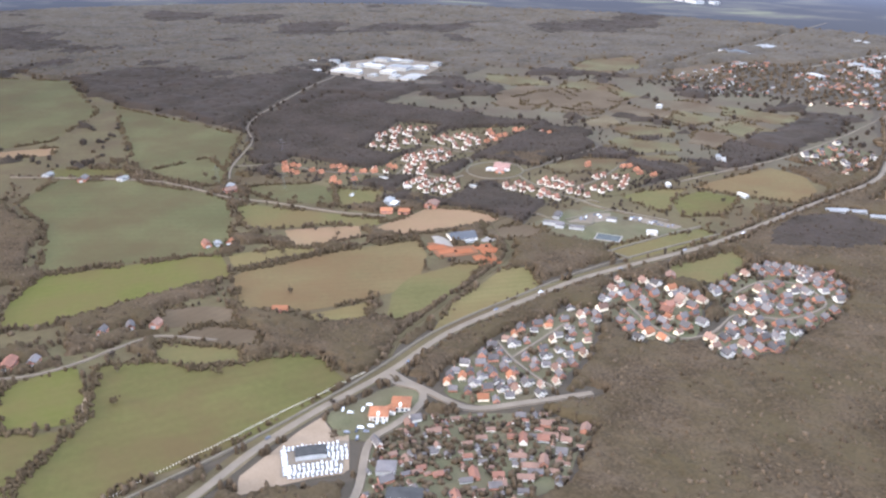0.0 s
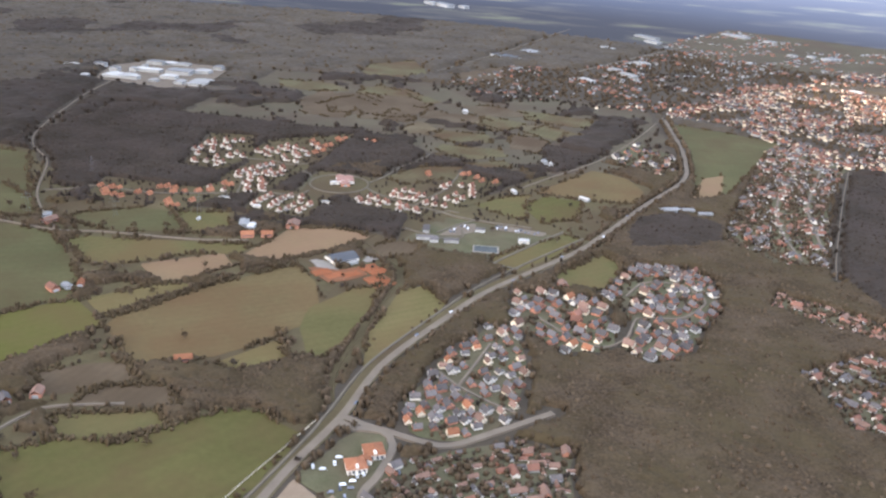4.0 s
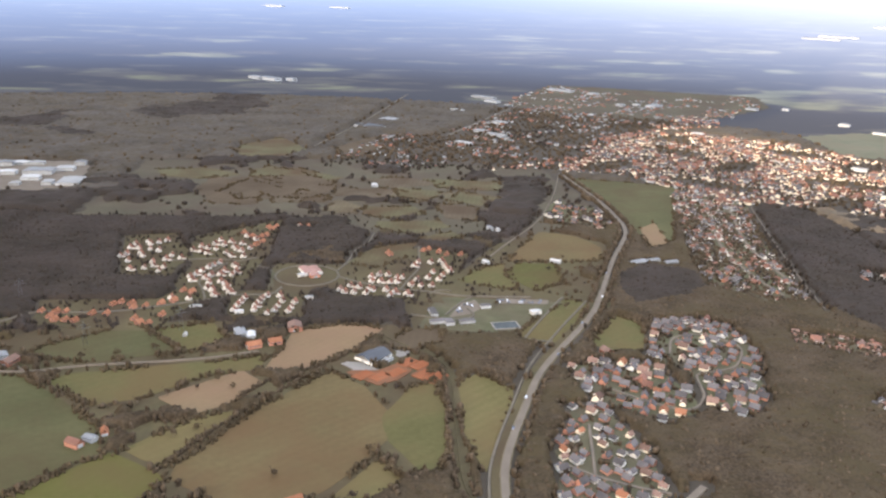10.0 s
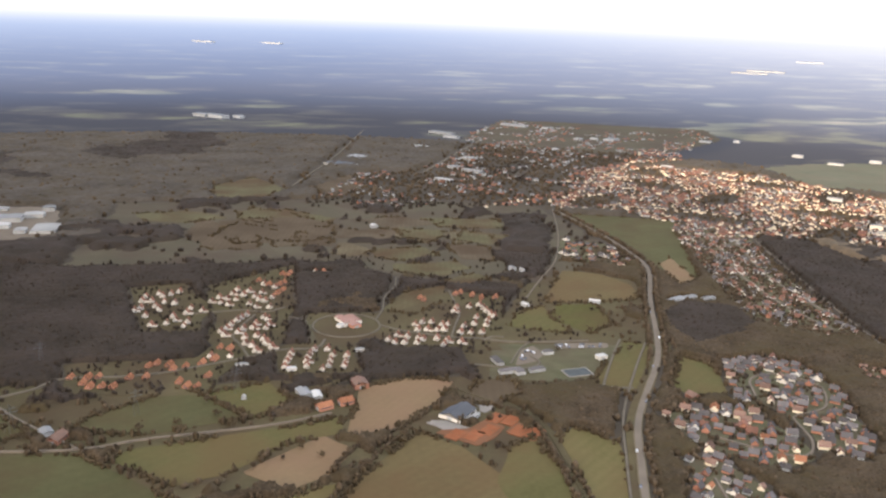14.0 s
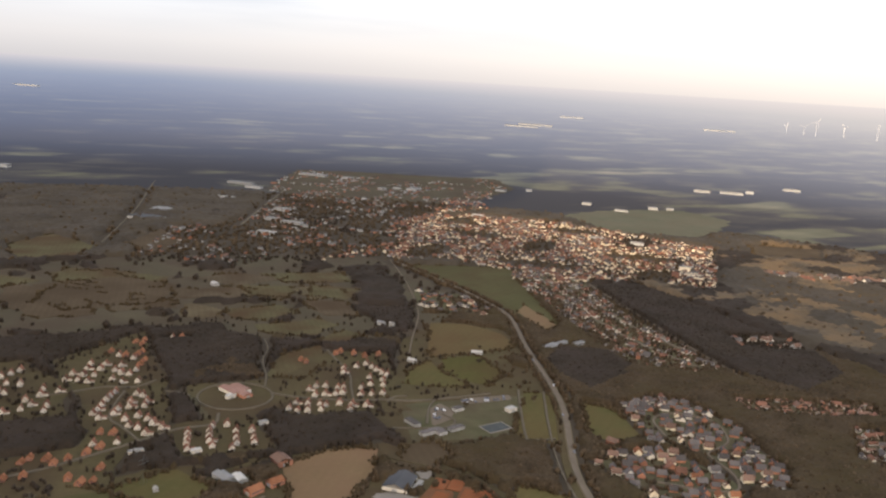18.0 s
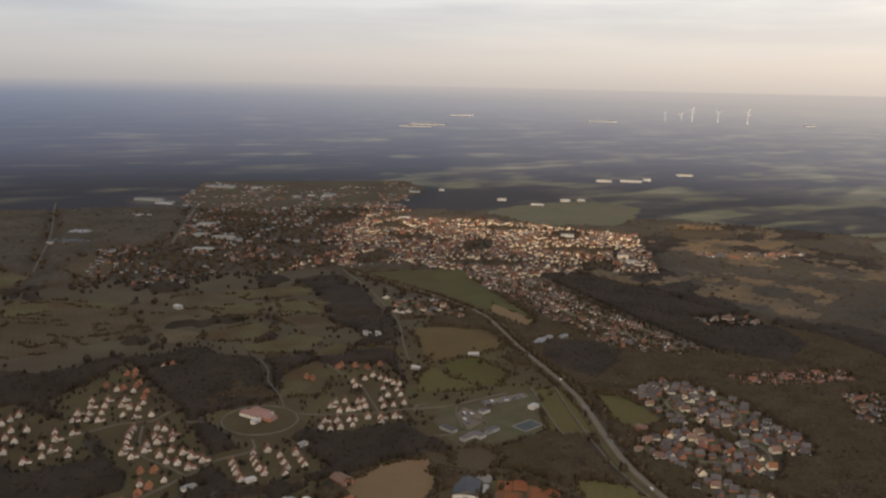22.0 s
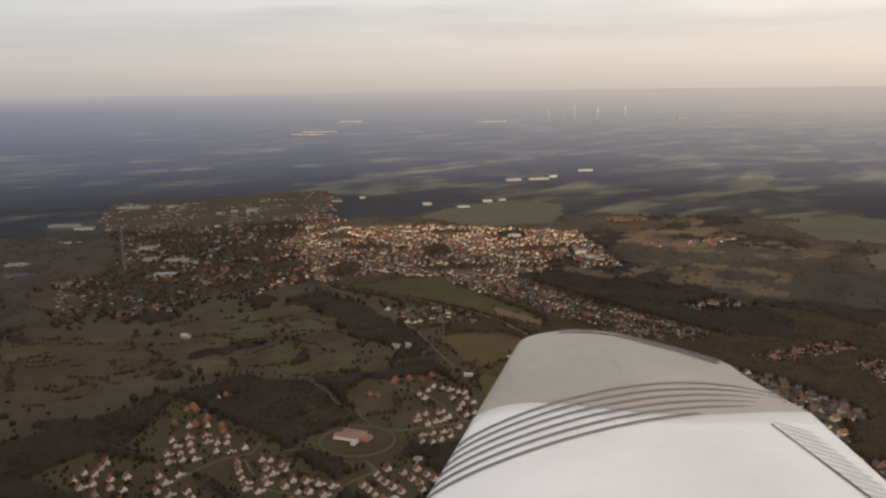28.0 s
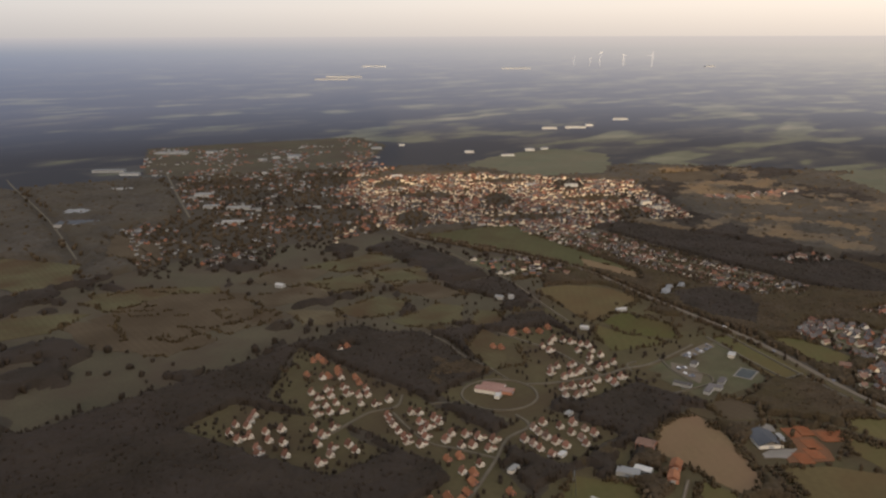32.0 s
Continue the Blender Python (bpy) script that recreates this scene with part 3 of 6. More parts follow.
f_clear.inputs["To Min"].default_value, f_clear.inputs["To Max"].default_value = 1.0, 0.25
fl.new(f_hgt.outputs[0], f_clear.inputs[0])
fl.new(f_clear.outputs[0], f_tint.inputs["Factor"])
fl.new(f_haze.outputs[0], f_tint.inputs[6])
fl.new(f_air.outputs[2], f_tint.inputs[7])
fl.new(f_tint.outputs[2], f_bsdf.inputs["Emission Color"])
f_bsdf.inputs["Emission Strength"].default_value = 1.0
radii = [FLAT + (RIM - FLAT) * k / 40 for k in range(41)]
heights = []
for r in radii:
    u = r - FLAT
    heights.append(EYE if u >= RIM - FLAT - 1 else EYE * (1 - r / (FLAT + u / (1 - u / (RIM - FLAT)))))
tagged(disc("backdrop", radii, heights, far_mat, "flat country out to the horizon, blue-grey haze painted as glow"), category="backdrop")


# ---- cloud bank ----
# An unseen long bank is added low in the south-west before the sun, cut to the outline of the shaded land; only the
# town and the land east of it lie in the sunlight beyond its edge.
SHADE = [(-2500, -200), (300, 150)] + [(638, 655), (459, 775), (506, 865), (478, 1035), (422, 1128), (339, 1227), (257, 1358), (207, 1446), (274, 1592), (404, 1779), (559, 1858), (749, 1916)] + [(1500, 2900), (-2500, 2900)]
rng = random.Random(5)
CLOUD_Z = 700.0
shift = Vector((to_sun.x, to_sun.y)) * (CLOUD_Z / to_sun.z)
bm = bmesh.new()
rim = []
for i, a in enumerate(SHADE):
    c = SHADE[(i + 1) % len(SHADE)]
    n = max(2, int(math.dist(a, c) / 60))
    for k in range(n):
        q = Vector(a).lerp(Vector(c), k / n)
        rim.append((q.x + shift.x + rng.uniform(-28, 28), q.y + shift.y + rng.uniform(-28, 28)))
top = [bm.verts.new((px, py, CLOUD_Z + rng.uniform(50, 110))) for px, py in rim]
low = [bm.verts.new((px, py, CLOUD_Z + rng.uniform(-6, 6))) for px, py in rim]
bm.faces.new(top)
bm.faces.new(low[::-1])
for i in range(len(rim)):
    bm.faces.new((low[i - 1], low[i], top[i], top[i - 1]))
bmesh.ops.triangulate(bm, faces=[f for f in bm.faces if len(f.verts) > 4])
cn, cl = M["cloud"].node_tree.nodes, M["cloud"].node_tree.links
c_thin, c_mix = cn.new("ShaderNodeBsdfTransparent"), cn.new("ShaderNodeMixShader")
c_mix.inputs[0].default_value = 0.48       # the bank is thin: much of the light comes through each of its two faces
cl.new(c_thin.outputs[0], c_mix.inputs[1])
cl.new(cn["Principled BSDF"].outputs[0], c_mix.inputs[2])
cl.new(c_mix.outputs[0], cn["Material Output"].inputs[0])
cloud = tagged(part("cloud", bm, M["cloud"]), "unseen bank of low grey cloud added to shade the land", "cloud", kind="structure")

# ---- roads ----
MAIN = [(-77, 158), (-74, 232), (-74, 280), (-68, 332), (-55, 394), (-47, 466), (-18, 552), (7, 613), (67, 714), (93, 771), (138, 889), (187, 1008), (195, 1096), (193, 1171), (186, 1244), (176, 1340)]
road("main_road", MAIN, 5.0, M["asphalt"], 0.80, "long curving grey asphalt main road")
line = smooth_line(MAIN)
ribbon("road_verge", line[line[:, 1] < 800], 6.6, M["verge"], 0.95, "pale dry grass verge of the main road")
ribbon("road_verge", along(line[line[:, 1] < 790], 5.6), 6.4, M["scrubland"], 0.55, "rough grass between the cycle path and the main road")
for n in range(2, len(line) - 3, 3):
    piece = line[n:n + 2]
    if line[n][1] < 800:
        ribbon("lane_mark", piece, 0.35, M["paint"], 0.84, "white dashed centre line on the main road")
verge = [(-112, 189), (-86, 279), (-70, 357), (-65, 395), (-57, 465), (-28, 554), (-4, 618), (36, 693), (77, 763)]
road("cycle_path", verge, 1.5, M["lane"], 0.78, "pale cycle path along the main road")
road("side_road", [(-53, 394), (-38, 389), (-25, 387), (-2, 382), (17, 383), (42, 405), (75, 437)], 4.8, M["asphalt"], 0.76, "side road into the housing estate")
road("side_road", [(-57, 389), (-43, 384), (-27, 386), (-16, 373), (-17, 343), (-20, 319), (1, 276), (9, 228)], 4.8, M["asphalt"], 0.75, "road bending round the dealer's yard")
road("field_lane", [(-294, 242), (-264, 269), (-250, 299), (-246, 319), (-238, 344), (-227, 355), (-190, 369)], 1.6, M["asphalt"], 0.74, "pale country lane between green fields")
road("field_lane", [(-406, 614), (-480, 692), (-540, 795), (-598, 851), (-637, 923), (-695, 1108), (-714, 1210)], 1.6, M["asphalt"], 0.74, "straight pale country lane")
road("field_lane", [(-683, 542), (-547, 607), (-481, 617), (-406, 613), (-361, 623), (-276, 634), (-229, 649)], 1.6, M["asphalt"], 0.73, "pale lane along the hedges")
road("hall_lane", [(-67, 413), (-76, 448), (-75, 515), (-72, 594), (-80, 632), (-107, 661), (-125, 684), (-121, 707)], 0.9, M["scrubland"], 0.2, "narrow grassy lane to the tennis hall")
road("village_road", [(-482, 707), (-460, 720), (-443, 738), (-397, 737), (-368, 741), (-337, 752), (-295, 769), (-265, 783), (-235, 784), (-226, 805)], 2.1, M["lane"], 0.75, "pale road through the holiday village")
road("village_road", [(-170, 838), (-156, 825), (-138, 814), (-105, 798), (-79, 792), (-54, 781), (-21, 777), (24, 775)], 2.1, M["lane"], 0.75, "pale road from the ring to the main road")
road("village_road", [(-262, 902), (-282, 889), (-305, 897), (-330, 894), (-349, 891), (-365, 892)], 1.8, M["lane"], 0.74, "narrow estate road between white houses")
road("village_road", [(-295, 769), (-303, 799), (-311, 823), (-303, 854), (-292, 882)], 1.8, M["lane"], 0.73, "narrow estate road between white houses")
road("village_road", [(-106, 798), (-95, 833), (-84, 866), (-82, 897), (-80, 943)], 1.6, M["lane"], 0.72, "narrow lane between the eastern rows")
road("village_road", [(-240, 853), (-248, 864), (-258, 871)], 1.4, M["lane"], 0.72, "short path west of the ring")
road("village_road", [(-172, 856), (-162, 887), (-154, 929), (-139, 963), (-133, 998)], 1.4, M["lane"], 0.74, "curving footpath through the clearing")
road("sports_path", [(-98, 730), (-66, 719), (-51, 716), (-39, 727), (-43, 745)], 1.3, M["lane"], 0.76, "pale path past the sports buildings")
road("sports_path", [(-66, 728), (-47, 762), (-30, 781)], 1.5, M["lane"], 0.75, "pale drive up to the village road")
road("sports_path", [(0, 671), (10, 692), (42, 751), (56, 775)], 1.6, M["lane"], 0.75, "straight pale path along the meadow")
road("sports_path", [(0, 671), (12, 667), (24, 665)], 1.6, M["lane"], 0.74, "short pale path end by the meadow")
road("sports_path", [(-79, 783), (-73, 791), (-65, 796), (-55, 793)], 1.4, M["lane"], 0.74, "short curved drive off the village road")
ring = [(-203 + 33 * math.cos(a), 841 + 33 * math.sin(a)) for a in [k * math.pi / 12 for k in range(25)]]
road("ring_road", ring, 1.5, M["lane"], 0.77, "round pale road circling the village centre")
road("town_road", [(174, 1358), (137, 1218), (107, 1124), (76, 1045), (27, 958), (-1, 906)], 1.2, M["asphalt"], 0.75, "narrow lane from the town past the copse")
road("town_road", [(185, 1369), (258, 1480), (350, 1581), (441, 1667)], 4.0, M["asphalt"], 0.75, "main street into the town")
road("town_road", [(-244, 1570), (-150, 1895), (-40, 2354), (34, 2543)], 2.6, M["lane"], 0.75, "straight pale highway running into the forest")
road("town_road", [(15, 1704), (148, 1984), (323, 2343)], 4.0, M["lane"], 0.75, "straight pale street through the far estate")
road("estate_street", [(357, 1236), (335, 1105), (294, 968), (282, 862), (288, 777)], 2.6, M["asphalt"], 0.74, "street between brick houses")
road("estate_street", [(400, 1232), (360, 1084), (325, 953), (315, 815)], 2.6, M["asphalt"], 0.74, "street between brick houses")
road("estate_street", [(51, 574), (77, 550), (102, 538), (121, 559), (129, 596), (145, 602), (168, 612), (187, 646), (180, 665), (161, 679), (135, 671), (120, 637)], 1.8, M["asphalt"], 0.74, "looping street between gardens")
road("estate_street", [(-11, 469), (9, 452), (35, 437), (52, 430)], 1.8, M["asphalt"], 0.74, "street between gardens")
road("estate_street", [(9, 452), (14, 479), (21, 518)], 1.8, M["asphalt"], 0.73, "street between gardens")
road("edge_track", [(410, 1140), (376, 1011), (329, 818), (312, 737)], 0.8, M["asphalt"], 0.7, "track along the edge of the dark wood")

# ---- fields ----
FARMLAND = [(-1265, 954), (-869, 862), (-588, 831), (-481, 738), (-431, 702), (-302, 718), (-193, 707), (-118, 707), (-68, 653), (-67, 415), (-85, 281), (-117, 148), (-303, 102), (-442, 288), (-646, 475), (-887, 601)]
MEADOWS = [(-98, 684), (16, 673), (97, 744), (128, 868), (148, 961), (69, 1023), (-2, 931), (-52, 828), (-103, 777)]
BROWNS = [(-518, 1067), (-515, 1436), (-157, 1456), (62, 1415), (151, 1394), (179, 1136), (99, 1002), (-2, 961), (-121, 988), (-200, 1065)]
field("scrubland", FARMLAND, "rough brown grass between the fields", z=0.02, wobble=4, clear=False)
field("scrubland", MEADOWS, "rough grass round the sports grounds", z=0.02, wobble=4, clear=False)
field("heath", BROWNS, "rough brown grass between the strip fields", z=0.02, wobble=6, clear=False)
field("bright", [(-346, 298), (-383, 338), (-403, 378), (-306, 490), (-262, 458), (-303, 366), (-320, 328)], "bright green winter crop field", grow=1.8)
field("dull", [(-592, 488), (-626, 561), (-540, 601), (-474, 608), (-406, 606), (-326, 529), (-311, 492), (-411, 385), (-507, 460)], "broad dull green pasture", grow=1.8)
field("dull", [(-870, 849), (-708, 835), (-580, 815), (-491, 697), (-447, 645), (-489, 627), (-578, 637)], "broad dull green pasture beside the lane", grow=1.8)
field("dull", [(-1245, 898), (-1104, 945), (-862, 810), (-781, 670), (-809, 607), (-982, 642)], "far dull green meadow", grow=1.8)
field("tan", [(-797, 595), (-748, 651), (-721, 626), (-768, 577)], "narrow tan strip field", grow=1.8)
field("green", [(-668, 587), (-597, 628), (-560, 618), (-639, 561)], "small green paddock", grow=1.8)
field("stubble", [(-258, 460), (-258, 475), (-215, 550), (-168, 610), (-139, 581), (-122, 535), (-125, 503), (-135, 481), (-166, 439), (-208, 415)], "wide grey-brown stubble field", grow=1.8)
field("olive", [(-102, 461), (-123, 501), (-126, 535), (-104, 583), (-83, 591), (-80, 550), (-82, 489), (-93, 457)], "olive green strip of pasture", grow=0.5)
field("yellow", [(-60, 457), (-71, 508), (-66, 591), (-48, 605), (-24, 572), (-37, 529), (-51, 481)], "yellow-green wedge-shaped meadow by the road", grow=0.5)
field("green", [(-208, 325), (-179, 329), (-127, 381), (-105, 384), (-73, 368), (-82, 311), (-92, 272), (-113, 226), (-123, 169), (-164, 160), (-185, 249), (-212, 280), (-235, 298)], "large green pasture beside the main road", grow=1.8)
field("bright", [(-266, 257), (-248, 290), (-217, 274), (-191, 247), (-219, 218), (-255, 223)], "small bright green pasture by the lane", grow=1.8)
field("green", [(-294, 223), (-267, 245), (-221, 214), (-187, 237), (-154, 160), (-244, 131)], "green pasture", grow=1.8)
field("olive", [(-225, 345), (-171, 367), (-153, 355), (-175, 331), (-207, 329)], "olive paddock behind a hedge", grow=1.8)
field("brown", [(-215, 384), (-180, 396), (-155, 377), (-220, 357)], "small brown field", grow=1.8)
field("brown", [(-267, 386), (-220, 415), (-195, 394), (-240, 365)], "brown grass field", grow=1.8)
field("tan", [(-220, 613), (-207, 664), (-203, 691), (-163, 707), (-125, 698), (-143, 666), (-169, 633), (-198, 610)], "tan ploughed field", grow=1.8)
field("tan", [(-292, 567), (-239, 611), (-217, 590), (-236, 558), (-260, 543)], "tan ploughed field behind a hedge", grow=1.8)
field("olive", [(-383, 597), (-367, 609), (-274, 627), (-223, 641), (-225, 615), (-265, 603), (-300, 570), (-336, 557)], "olive green meadow", grow=1.8)
field("yellow", [(-297, 495), (-254, 539), (-230, 543), (-254, 502), (-267, 473)], "yellow-green meadow strip", grow=1.8)
field("yellow", [(-157, 433), (-132, 477), (-113, 454), (-144, 426)], "yellow-green meadow corner", grow=1.8)
field("olive", [(-4, 683), (59, 769), (89, 753), (41, 685), (20, 656)], "grass field between path and road", grow=1.8)
field("olive", [(60, 666), (98, 729), (117, 703), (98, 645), (69, 643)], "grass field beside the housing estate", grow=1.8)
field("stubble", [(38, 934), (77, 1010), (119, 991), (138, 942), (125, 896), (69, 889), (17, 892)], "grey-green meadow", grow=1.8)
field("green", [(8, 846), (28, 883), (70, 879), (67, 822), (33, 796)], "bright green meadow", grow=1.8)
field("olive", [(-42, 824), (-20, 861), (12, 883), (6, 843), (17, 796)], "olive meadow with hedges", grow=1.8)
field("dull", [(181, 1322), (262, 1297), (345, 1261), (310, 1189), (272, 1074), (235, 965), (200, 950), (204, 1043), (202, 1174)], "long green meadow before the town", grow=1.8)
field("tan", [(213, 1030), (240, 1053), (228, 957), (193, 935)], "bare tan ground", grow=1.0)
field("dull", [(-540, 718), (-463, 670), (-438, 647), (-480, 628), (-560, 636)], "dark green pasture beside the lane", grow=1.8)
field("dull", [(-410, 663), (-347, 708), (-332, 696), (-293, 649), (-367, 631), (-413, 645)], "green pasture with pylons", grow=1.8)
field("olive", [(-328, 696), (-279, 712), (-259, 672), (-287, 649)], "olive paddock", grow=1.8)
field("brown", [(-123, 661), (-101, 694), (-71, 694), (-78, 662), (-109, 651)], "brown rough ground beside the hall", grow=1.8)
field("lawn", [(-93, 699), (-69, 776), (17, 768), (85, 757), (26, 683), (-24, 683)], "lawns and paths of the sports grounds", z=0.08, hedge=False)
field("asphalt", [(-63, 723), (-47, 760), (-33, 768), (-29, 747), (-41, 731)], "grey car park of the sports grounds", z=0.3, wobble=0.5, hedge=False)
field("asphalt", [(-15, 759), (-9, 772), (41, 767), (37, 756)], "long car park by the village road", z=0.3, wobble=0.5, hedge=False)
field("lawn", [(-240, 798), (-241, 862), (-201, 880), (-167, 859), (-162, 818), (-198, 793)], "lawn round the village centre", z=0.08, hedge=False)
field("grass_strip", [(-162, 885), (-131, 941), (-81, 962), (-97, 905), (-132, 869)], "grass clearing in the wood", grow=1.8)
# strips between the village and the town
field("grass_strip", [(-330, 1368), (-259, 1375), (-186, 1308), (-200, 1259), (-274, 1272), (-324, 1314)], "dull olive strip between hedges", wobble=4.0, grow=5.0)
field("brown", [(-382, 1307), (-297, 1260), (-297, 1146), (-354, 1144), (-387, 1217)], "brown grass field between hedges", wobble=4.0, grow=5.0)
field("strip", [(-155, 1303), (-87, 1310), (-28, 1274), (-102, 1242)], "brown grass strip between hedges", wobble=4.0, grow=5.0)
field("grass_strip", [(-141, 1128), (-82, 1131), (-71, 1088), (-111, 1070), (-145, 1090)], "olive green strip between dark hedges", wobble=4.0, grow=5.0)
field("pale_strip", [(-36, 1214), (21, 1210), (24, 1171), (-23, 1149)], "pale stubble strip between hedges", wobble=4.0, grow=5.0)
field("pale_strip", [(-189, 1138), (-155, 1131), (-155, 1092), (-188, 1103)], "pale stubble strip between hedges", wobble=4.0, grow=5.0)
field("strip", [(-280, 1197), (-201, 1197), (-201, 1154), (-269, 1153)], "brown grass strip between hedges", wobble=4.0, grow=5.0)
field("grass_strip", [(-54, 1305), (63, 1285), (50, 1233), (-27, 1246)], "dull olive strip between hedges", wobble=4.0, grow=5.0)
field("strip", [(-40, 1146), (9, 1128), (1, 1060), (-36, 1081)], "brown grass strip between hedges", wobble=4.0, grow=5.0)
field("pale_strip", [(-121, 1241), (-46, 1189), (-77, 1157), (-131, 1211)], "pale stubble strip between hedges", wobble=4.0, grow=5.0)
field("grass_strip", [(-303, 1395), (-228, 1326), (-247, 1284), (-327, 1327)], "olive green strip between dark hedges", wobble=4.0, grow=5.0)
field("strip", [(-239, 1227), (-196, 1177), (-221, 1145), (-254, 1183)], "brown grass strip between hedges", wobble=4.0, grow=5.0)
field("brown", [(-327, 1295), (-275, 1236), (-300, 1179), (-352, 1211)], "brown grass field between hedges", wobble=4.0, grow=5.0)
field("grass_strip", [(-3, 1223), (46, 1188), (20, 1145), (-27, 1167)], "dull olive strip between hedges", wobble=4.0, grow=5.0)
field("pale_strip", [(-183, 1162), (-153, 1127), (-179, 1097), (-200, 1121)], "pale stubble strip between hedges", wobble=4.0, grow=5.0)
field("grass_strip", [(-94, 1241), (-34, 1220), (-56, 1170), (-97, 1193)], "dull olive strip between hedges", wobble=4.0, grow=5.0)
field("strip", [(-188, 1241), (-105, 1226), (-115, 1181), (-187, 1194)], "brown grass strip between hedges", wobble=4.0, grow=5.0)
field("grass_strip", [(-126, 1050), (-54, 1057), (-38, 1030), (-78, 1002), (-118, 1013)], "olive green strip between dark hedges", wobble=4.0, grow=5.0)
field("grass_strip", [(-475, 1358), (-406, 1367), (-345, 1325), (-399, 1299), (-456, 1313)], "dull olive strip between hedges", wobble=4.0, grow=5.0)
field("brown", [(-352, 1300), (-245, 1320), (-181, 1262), (-218, 1182), (-322, 1173)], "brown grass field between hedges", wobble=4.0, grow=5.0)
field("grass_strip", [(-378, 1570), (-312, 1652), (-261, 1541), (-307, 1460), (-367, 1472)], "olive green strip between dark hedges", wobble=4.0, grow=5.0)
field("brown", [(-201, 1566), (-131, 1679), (-120, 1564), (-177, 1465)], "brown meadow by the highway", wobble=4.0, grow=5.0)
field("grass_strip", [(-83, 975), (-36, 1006), (-28, 982), (-53, 962)], "dull olive strip between hedges", wobble=4.0, grow=5.0)
# country beyond the town
far_field("heath", [(200, 2200), (425, 2620), (620, 2560), (850, 2460), (1000, 2400), (930, 2180), (640, 1950), (300, 1980)], "brown gardens and rough grass of the outer town", clear=False)
far_field("far_meadow", [(781, 1745), (880, 1790), (1002, 1809), (1191, 1783), (1193, 1614), (1040, 1510), (900, 1433), (765, 1540)], "wide green meadow behind the town")
far_field("far_meadow", [(1217, 1043), (1446, 989), (1401, 791), (1130, 730), (1050, 888)], "wide far green meadow")
far_field("far_meadow", [(961, 787), (1065, 716), (940, 680), (819, 660), (847, 727)], "far green pasture at the wood's edge")
field("brown", [(986, 1365), (1103, 1287), (1009, 1207), (895, 1264)], "far brown field beyond the town", wobble=5.0)
field("sand", [(-189, 246), (-185, 250), (-195, 260), (-211, 277), (-214, 275), (-201, 258)], "pale trodden cattle track in the pasture", z=0.3, wobble=0.6, hedge=False)
field("sand", [(-65, 255), (-63, 328), (-41, 315), (-35, 320), (-15, 291), (-43, 260), (-55, 242)], "bare sandy building plot", z=0.16, hedge=False)
field("asphalt", [(-63, 289), (-33, 317), (-19, 290), (-43, 267)], "paved yard of the vehicle dealer", z=0.2, hedge=False)
field("lawn", [(-62, 330), (-52, 358), (-44, 380), (-24, 383), (-15, 372), (-15, 343), (-18, 320), (-34, 318), (-42, 317)], "thin grass round the dealer's yard", z=0.12, hedge=False)
field("lawn", [(-51, 355), (-41, 380), (-23, 382), (-15, 355), (-31, 332)], "grass and drives round the dealer's building", z=0.2, hedge=False)

# outlines of the settled land: gardens, where trees stand thin
ESTATES = {
    "near": [(-12, 459), (-8, 486), (5, 512), (16, 548), (39, 544), (51, 490), (51, 429), (36, 392), (7, 385), (-12, 393), (-20, 418)],
    "south": [(-23, 353), (4, 368), (55, 401), (90, 400), (96, 341), (77, 309), (9, 270), (-17, 312), (-15, 333)],
    "east": [(29, 617), (49, 622), (99, 619), (112, 570), (108, 532), (73, 522), (33, 558)],
    "brick": [(319, 1225), (376, 1242), (426, 1190), (360, 1007), (311, 766), (267, 758), (220, 805), (234, 890)],
    "row": [(252, 688), (307, 663), (376, 631), (358, 601), (290, 631), (245, 657)],
    "corner": [(250, 543), (309, 593), (355, 552), (316, 477), (269, 473)],
    "glade": [(419, 862), (459, 844), (494, 825), (469, 777), (427, 800), (399, 823)],
    "loop": [(100, 635), (116, 673), (132, 713), (164, 714), (195, 705), (197, 634), (183, 595), (167, 551), (142, 524), (119, 543), (130, 591)],
    "bend": [(100, 1104), (135, 1177), (182, 1128), (183, 1051), (155, 1018), (103, 1057)],
    "barnside": [(133, 711), (184, 721), (178, 692), (134, 689)],
}
for key, text in (("near", "gardens of the road estate"), ("south", "gardens and yards south of the junction"), ("east", "gardens of the looping estate"), ("brick", "gardens of the brick estate"), ("corner", "gardens of the corner estate"), ("loop", "gardens of the estate in a loop of streets"), ("bend", "gardens by the bend of the road"), ("row", "gardens along the wood")):
    field("lawn", ESTATES[key], text, z=0.03, wobble=3, clear=False)
VILLAGE_LAND = [[(-432, 985), (-370, 994), (-337, 900), (-344, 832), (-396, 838)],
                [(-349, 982), (-250, 1060), (-253, 910), (-268, 781), (-314, 756), (-333, 819), (-332, 882)],
                [(-273, 795), (-200, 802), (-199, 722), (-270, 723)],
                [(-242, 880), (-155, 879), (-165, 801), (-234, 791)],
                [(-163, 865), (-83, 943), (-24, 917), (-67, 759), (-173, 780)],
                [(-451, 771), (-339, 771), (-320, 818), (-304, 761), (-325, 693), (-436, 706)]]
for poly in VILLAGE_LAND:
    field("scrubland", poly, "rough grass between the holiday houses", z=0.02, wobble=4, clear=False)
TOWN = [(181, 1370), (273, 1347), (337, 1252), (286, 1139), (342, 1146), (431, 1159), (522, 1128), (583, 1075), (605, 1071), (717, 1190), (855, 1338), (782, 1515), (704, 1651), (555, 1772), (390, 1740), (302, 1603)]
